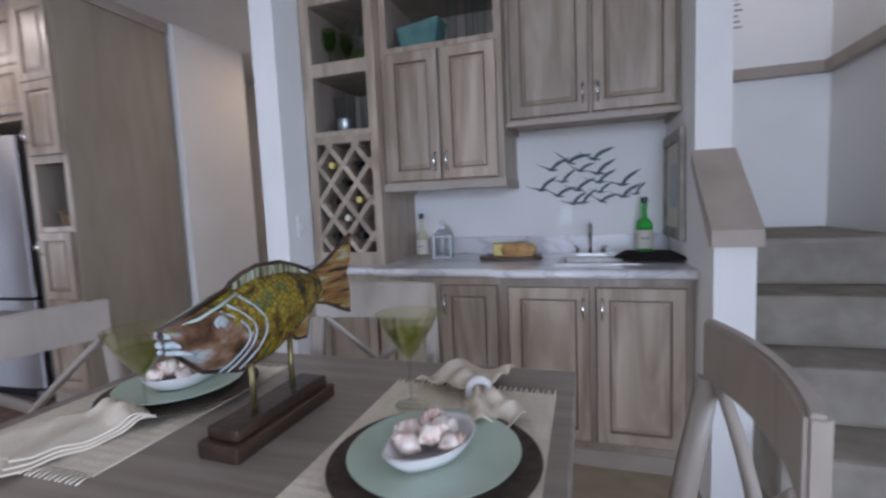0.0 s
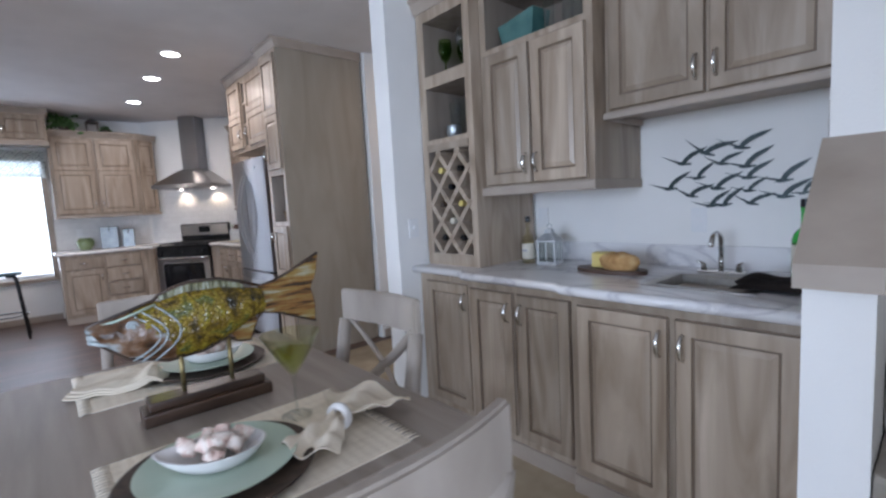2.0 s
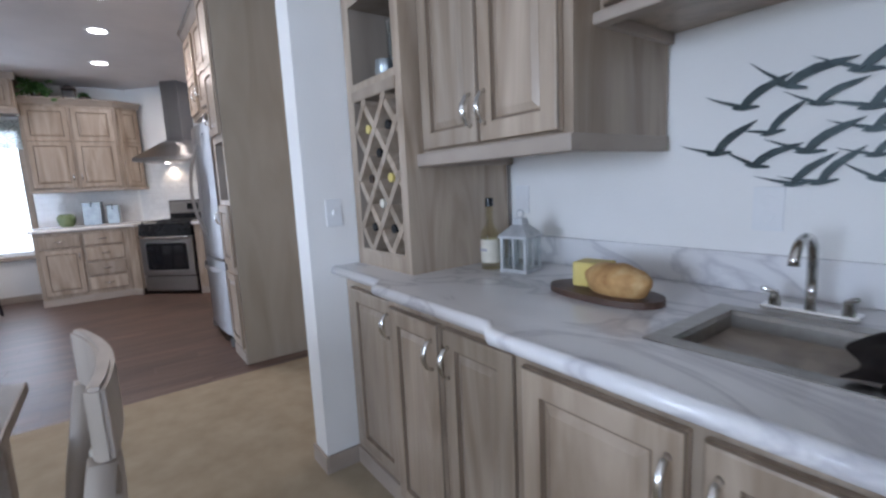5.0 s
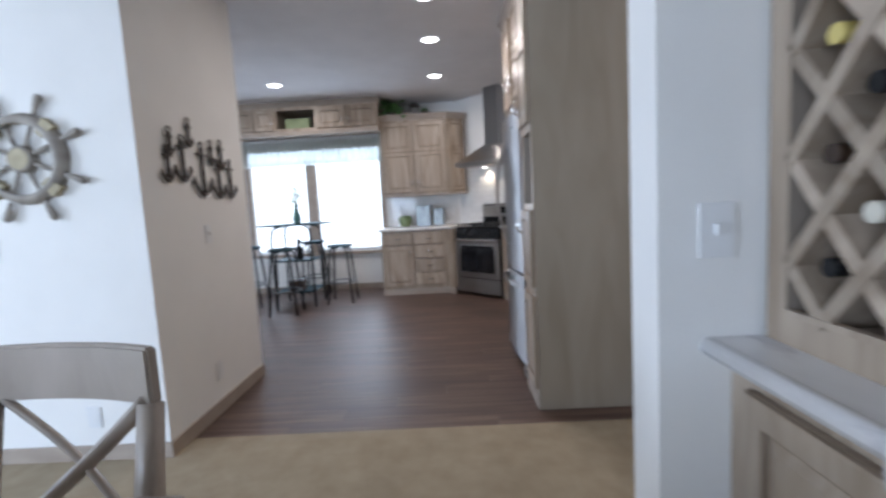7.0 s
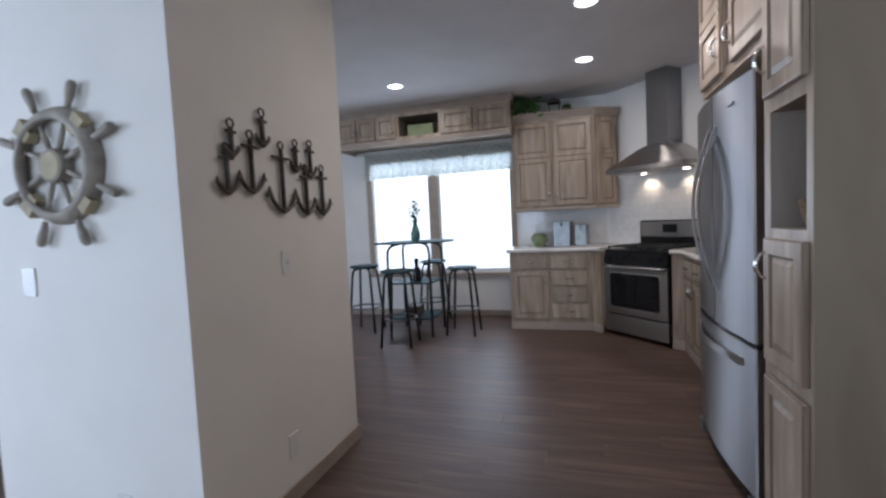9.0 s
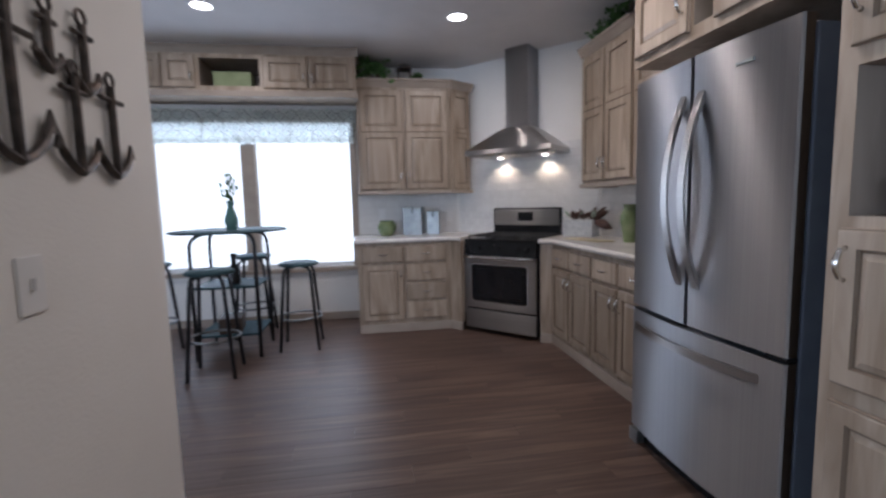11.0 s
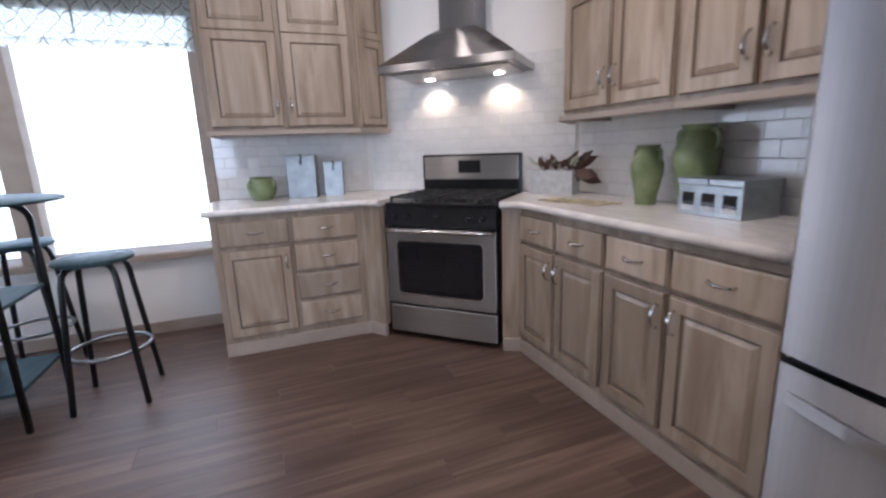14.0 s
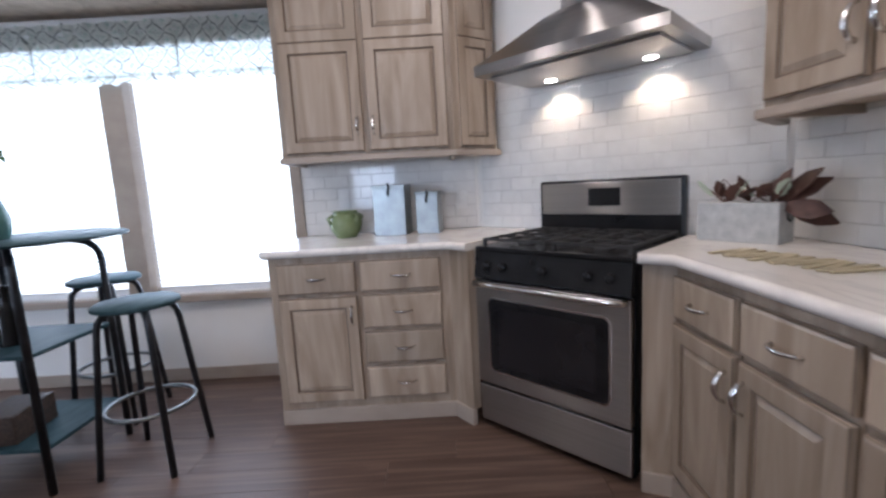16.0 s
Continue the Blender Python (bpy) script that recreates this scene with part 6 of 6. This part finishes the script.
bottle(-5.85, 0.60, 0.625, 0.24, 0.05, "black", "dark squat bottle on the pub table shelf", 0.5, False)
solid("box", bx(-0.13, 0.13, -0.09, 0.09, 0, 0.13, bevel=0.006), "charger", "dark brown box on the lower shelf", "box", pose(-5.83, 0.56, 0.213, 0, 0, 8))


# ---- kitchen counter things ----
KZ = KCT
pot = thing("pot", "round apple green glazed pot with lug handles", "pot", pose(-6.64, 1.975, KZ) @ Matrix.Diagonal((1.16, 1.16, 1.16, 1)))
part("body", lathe([(0, 0), (0.05, 0), (0.075, 0.03), (0.088, 0.075), (0.078, 0.115), (0.062, 0.13), (0.068, 0.14), (0.06, 0.14), (0.055, 0.13), (0, 0.05)], 28), "green", pot, smooth=True)
for k in range(4):
    a = radians(45 + 90 * k)
    part("lug", tube([(0.078 * math.cos(a), 0.078 * math.sin(a), 0.118), (0.105 * math.cos(a), 0.105 * math.sin(a), 0.105), (0.090 * math.cos(a), 0.090 * math.sin(a), 0.075)], 0.009, 8), "green", pot, smooth=True)
for y, w, h in ((2.265, 0.20, 0.285), (2.49, 0.135, 0.235)):
    cn = thing("canister", "tall galvanised tin canister with a latch", "canister", pose(-6.655, y, KZ, 0, 0, 78), "tin canisters")
    part("body", bx(-w / 2, w / 2, -0.07, 0.07, 0, h, bevel=0.004), "galv", cn)
    part("lid", bx(-w / 2 - 0.003, w / 2 + 0.003, -0.073, 0.073, h, h + 0.016, bevel=0.003), "galv", cn)
    part("latch", tube([(0, -0.074, h + 0.025), (0.008, -0.08, h + 0.005), (0, -0.08, h - 0.02), (0, -0.076, h - 0.045)], 0.007, 6), "iron", cn, "dark iron latch")
pl = thing("planter", "whitewashed metal planter filled with dried brown leaves", "planter", pose(-5.655, 3.755, KZ, 0, 0, 33) @ Matrix.Diagonal((0.94, 0.98, 1.02, 1)))
part("trough", bx(-0.155, 0.155, -0.07, 0.07, 0, 0.15, bevel=0.004), "zinc", pl)
for s in (-1, 1):
    part("ring_handle", tube([(s * 0.165, 0.02 * math.cos(a), 0.10 + 0.02 * math.sin(a)) for a in (2 * math.pi * k / 12 for k in range(12))], 0.003, 6, closed=True), "iron", pl)
rnd = random.Random(11)
for k in range(16):
    L = rnd.uniform(0.07, 0.12)
    t = prism([(0, 0), (L * 0.25, 0.022), (L * 0.65, 0.024), (L, 0), (L * 0.65, -0.024), (L * 0.25, -0.022)], -0.0015, 0.0015, plane="xy")
    lf = part("leaf", t, "brown_leaf" if k % 5 else "celadon", pl)
    x = -0.13 + 0.26 * k / 15
    lf.matrix_local = pose(x, rnd.uniform(-0.04, 0.04), 0.145 + rnd.uniform(0, 0.03), rnd.uniform(-70, 70), rnd.uniform(-75, -20) if k % 2 else rnd.uniform(200, 250), rnd.uniform(-30, 30))
for k, (ang, L) in enumerate(((-62, 0.15), (-40, 0.20), (-28, 0.20), (6, 0.18), (20, 0.19), (-80, 0.13))):
    t = prism([(0, 0), (L * 0.18, 0.018), (L * 0.45, 0.036), (L * 0.75, 0.034), (L, 0.004), (L * 0.97, -0.006), (L * 0.70, -0.032), (L * 0.40, -0.033), (L * 0.15, -0.014)], -0.0015, 0.0015, plane="xy")
    for v in t.verts:
        v.co.z += 0.016 * math.sin(3.0 * v.co.x / L) - 6.0 * v.co.y ** 2
    lf = part("leaf", t, "brown_leaf", pl)
    lf.matrix_local = pose(0.10 + 0.008 * k, 0.012 * (k % 3) - 0.012, 0.135, rnd.uniform(45, 75), ang, rnd.uniform(-18, 18))


def green_vase(x, y, s, label):
    v = thing("vase", label, "vase", pose(x, y, KZ) @ Matrix.Diagonal((0.92, 0.92, 1.0, 1)), "green vases")
    part("body", lathe([(0, 0), (0.055 * s, 0), (0.062 * s, 0.05 * s), (0.085 * s, 0.16 * s), (0.088 * s, 0.21 * s), (0.062 * s, 0.265 * s), (0.052 * s, 0.285 * s), (0.068 * s, 0.305 * s), (0.06 * s, 0.305 * s), (0.045 * s, 0.285 * s), (0, 0.2 * s)], 32), "green", v, smooth=True)
    for a in (0, 180):
        c = math.cos(radians(a))
        part("handle", tube(arc((c * 0.055 * s, 0, 0.285 * s), (c * 0.115 * s, 0, 0.29 * s), (c * 0.08 * s, 0, 0.215 * s), 8), 0.010 * s, 8), "green", v, smooth=True)


green_vase(-4.935, 3.81, 0.97, "apple green glazed vase with two small handles")
green_vase(-4.69, 3.855, 1.25, "large apple green glazed vase with two handles")
bxn = thing("storage_box", "galvanised tin box with three glass windows and lids", "box", pose(-4.49, 3.805, KZ, 0, 0, -3))
part("body", bx(-0.155, 0.155, -0.10, 0.10, 0, 0.128, bevel=0.004), "galv", bxn)
for x in (-0.08, 0.08):
    part("lid", bx(x - 0.0785, x + 0.0785, -0.106, 0.106, 0.128, 0.156, bevel=0.004), "galv", bxn)
for x in (-0.10, 0.0, 0.10):
    part("window", bx(x - 0.031, x + 0.031, -0.1025, -0.099, 0.04, 0.095, bevel=0.001), "oven_glass", bxn, "dark glass window")
    part("tag", bx(x - 0.033, x + 0.033, -0.1035, -0.1020, 0.018, 0.040), "zinc", bxn, "pale paper tag")
# woven runner of small slats on the rear counter
rn = thing("trivet", "cream slatted wooden table mat on the counter", "mat", pose(-5.22, 3.60, KZ + 0.001, 0, 0, 14))
for k in range(14):
    q = part("slat", bx(-0.012, 0.012, -0.085 + 0.012 * math.sin(k * 2.2), 0.085 + 0.01 * math.sin(k * 1.7), 0, 0.006, bevel=0.002), "cream", rn)
    q.location = (-0.20 + 0.031 * k, 0, 0)
    q.rotation_euler = (0, 0, 0.25 * math.sin(k * 1.3))


def ivy(m, n, spread, seed, label):
    rnd = random.Random(seed)
    p = thing("potted_plant", label, "plant", m)
    st_bm, lf_bm = bmesh.new(), bmesh.new()
    for k in range(n):
        a = rnd.uniform(0, 6.28)
        end = Vector((spread[0] * rnd.uniform(-1, 1), spread[1] * rnd.uniform(-1, 1), rnd.uniform(-0.05, spread[2])))
        pts = arc((0, 0, 0.03), end * 0.5 + Vector((0, 0, 0.12)), end, 6)
        tube(pts, 0.002, 4, st_bm)
        for q in pts[1:]:
            for _ in range(3):
                sz = rnd.uniform(0.02, 0.042)
                merge(lf_bm, prism([(0, 0), (sz * 0.55, sz * 0.5), (0.1 * sz, sz * 1.3), (-sz * 0.55, sz * 0.5)], -0.0006, 0.0006), Matrix.Translation(q + Vector((rnd.uniform(-0.02, 0.02), rnd.uniform(-0.02, 0.02), rnd.uniform(-0.015, 0.02)))) @ pose(0, 0, 0, rnd.uniform(-80, 80), rnd.uniform(-80, 80), rnd.uniform(0, 360)))
    part("stems", st_bm, "leaf", p)["kind"] = "stuff"
    part("leaves", lf_bm, "leaf", p, "small green ivy leaves")["kind"] = "stuff"
    part("pot", lathe([(0, 0), (0.05, 0), (0.06, 0.05), (0.05, 0.05), (0, 0.03)], 16), "dark_wood", p)


ivy(pose(-6.50, 1.90, 2.552), 34, (0.12, 0.19, 0.24), 2, "trailing green ivy on top of the wall cabinet")
ivy(pose(-5.15, 3.80, 2.552), 40, (0.28, 0.14, 0.20), 4, "trailing green ivy on top of the rear wall cabinets")
ivy(pose(-6.60, 2.36, 2.552), 8, (0.05, 0.08, 0.02), 9, "small trailing sprig beside the lantern")
l2 = thing("lantern", "dark bronze lantern on top of the wall cabinet", "lantern", pose(-6.58, 2.21, 2.552) @ Matrix.Diagonal((1.25, 1.25, 1.3, 1)))
part("base", bx(-0.06, 0.06, -0.06, 0.06, 0, 0.014), "dark_metal", l2)
for sx in (-1, 1):
    for sy in (-1, 1):
        part("post", bx(sx * 0.05 - 0.005, sx * 0.05 + 0.005, sy * 0.05 - 0.005, sy * 0.05 + 0.005, 0.014, 0.10), "dark_metal", l2)
t = lathe([(0.09, 0.10), (0.09, 0.108), (0.03, 0.14), (0, 0.15)], 4)
bmesh.ops.rotate(t, cent=(0, 0, 0), matrix=Matrix.Rotation(radians(45), 3, "Z"), verts=t.verts[:])
part("roof", t, "dark_metal", l2)

# ---- far room beyond the block wall ----
wall("wall_far_closet", "painted walls of the room behind the doorway", (-6.3, -6.2, -5.1, -2.12, 0, CEIL))
solid("trim", bx(-4.68, -2.02, -5.1, -5.05, 2.50, 2.67, bevel=0.006), "white", "white ledge along the living room wall", "trim", kind="structure")
solid("trim", bx(-4.68, -4.63, -5.05, -2.12, 2.50, 2.67, bevel=0.006), "white", "white ledge over the doorway wall", "trim", kind="structure")
solid("floor_closet", bx(-6.2, -4.70, -5.1, -2.12, -0.3, 0.0), "plank", "dark floor behind the doorway", "floor", kind="structure")
vn = cabinet("dark vanity cabinet seen through the doorway", 0.9, 0.5, 0, 0.80, eastward(-5.65, -4.55), base=True)
put_door(vn, 0.03, 0.44, 0.12, 0.76)
put_door(vn, 0.46, 0.87, 0.12, 0.76, "l")
solid("countertop", bx(-6.2, -5.62, -4.58, -3.62, 0.80, 0.835, bevel=0.006), "marble", "pale veined stone vanity top", "countertop")
p2 = thing("picture_frame", "grey wood framed coastal print on the far wall", "picture", pose(-4.19, -5.098, 1.67, 0, 0, 180))
bm = bmesh.new()
for b in ((-0.42, 0.42, 0.20, 0.26), (-0.42, 0.42, -0.26, -0.20), (-0.42, -0.36, -0.20, 0.20), (0.36, 0.42, -0.20, 0.20)):
    box(bm, b[0], b[1], -0.03, -0.002, b[2], b[3], bevel=0.005)
part("frame", bm, "rope", p2)
part("mount", bx(-0.361, 0.361, -0.014, -0.004, -0.201, 0.201), "paper", p2, "pale print")
part("print", bx(-0.28, 0.28, -0.016, -0.0142, -0.10, 0.0), "dark_wood", p2, "dark band in the print")
a2 = solid("wall_art", anchor_bm(0.46), "dark_wood", "large dark wooden anchor on the wall", "wall art", pose(-4.678, -4.62, 1.29, 0, 0, 90) @ Matrix.Diagonal((1.55, 2.2, 1.55, 1)), smooth=True)
nt = thing("notice", "small printed notice on the stairwell wall", "sign", pose(1.52, NOTICE_Y, 2.30))
for k in range(7):
    part("line_of_print", bx(-0.09 + 0.012 * (k % 3), 0.09 - 0.010 * ((k * 2) % 3), -0.0025, 0.0, 0.10 - 0.032 * k, 0.112 - 0.032 * k), "ink", nt)

# ---- floor planks, wall tiles ----
plank_me = {}


def plank(x, y0, y1):
    key = round(y1 - y0, 3)
    if key not in plank_me:
        me = bpy.data.meshes.new("plank")
        t = bmesh.new()
        w, L, c = 0.0759, key / 2, 0.0006
        vs = [[t.verts.new((sx * (w - i), sy * (L - i), z)) for sx, sy in ((-1, -1), (1, -1), (1, 1), (-1, 1))] for i, z in ((0, -0.006), (0, -0.0012), (c, 0.0))]
        for a, b in zip(vs, vs[1:]):
            for k in range(4):
                t.faces.new((a[k], a[(k + 1) % 4], b[(k + 1) % 4], b[k]))
        t.faces.new(vs[-1])
        t.to_mesh(me)
        t.free()
        me.materials.append(M["plank"])
        plank_me[key] = me
    o = new("plank", plank_me[key])
    o.parent = floor
    o.location = (x, (y0 + y1) / 2, 0.0)


for i in range(31):
    x = -2.34 - 0.1525 * i
    if x < WEST:
        break
    y = -2.0 - 0.31 * (i * 3 % 4)
    while y < 4.0:
        e = y + 1.22
        a, b = max(y, -2.0), min(e, 4.0)
        if x - 0.076 > -3.27 - 0.2 and x < -2.0 and a < 1.12:
            a = max(a, 1.12)
        if b - a > 0.05:
            plank(x, a + 0.0007, b - 0.0007)
        y = e

tile_me = {}
TW_, TH_ = 0.1524, 0.0762


def tile(parent, x0, x1, z0, z1):
    key = (round(x1 - x0, 3), round(z1 - z0, 3))
    if key not in tile_me:
        me = bpy.data.meshes.new("tile")
        t = bmesh.new()
        w, h, c = key[0] / 2 - 0.0003, key[1] / 2 - 0.0011, 0.002
        vs = [[t.verts.new((sx * (w - i), y, sz * (h - i))) for sx, sz in ((-1, -1), (1, -1), (1, 1), (-1, 1))] for i, y in ((0, 0.0), (0, -0.0045), (c, -0.007))]
        for a, b in zip(vs, vs[1:]):
            for k in range(4):
                t.faces.new((a[k], a[(k + 1) % 4], b[(k + 1) % 4], b[k]))
        t.faces.new(vs[-1])
        t.to_mesh(me)
        t.free()
        me.materials.append(M["tile"])
        tile_me[key] = me
    o = new("tile", tile_me[key])
    o.parent = parent
    o.location = ((x0 + x1) / 2, 0, (z0 + z1) / 2)


def tiled(name, m, w, z0, z1):
    s = thing(name, "white glazed subway tile backsplash with pale grout", "backsplash", m, kind="structure")
    part("grout", bx(0, w, -0.0035, 0.0, z0, z1), "grout", s)
    r, z = 0, z0
    while z < z1 - 0.02:
        x = -TW_ / 2 if r % 2 else 0.0
        while x < w:
            a, b = max(0, x), min(w, x + TW_)
            if b - a > 0.02:
                tile(s, a, b, z, min(z + TH_, z1))
            x += TW_
        z += TH_
        r += 1


tiled("backsplash_window", eastward(WEST + 0.001, 1.665), 1.13, KZ, 1.40)
tiled("backsplash_stove", pose(-6.262, 3.397, 0, 0, 0, 45) @ Matrix.Translation((-0.79, -0.001, 0)), 1.58, KZ, 1.86)
tiled("backsplash_rear", south(-5.70, REAR - 0.001), 1.74, KZ, 1.40)
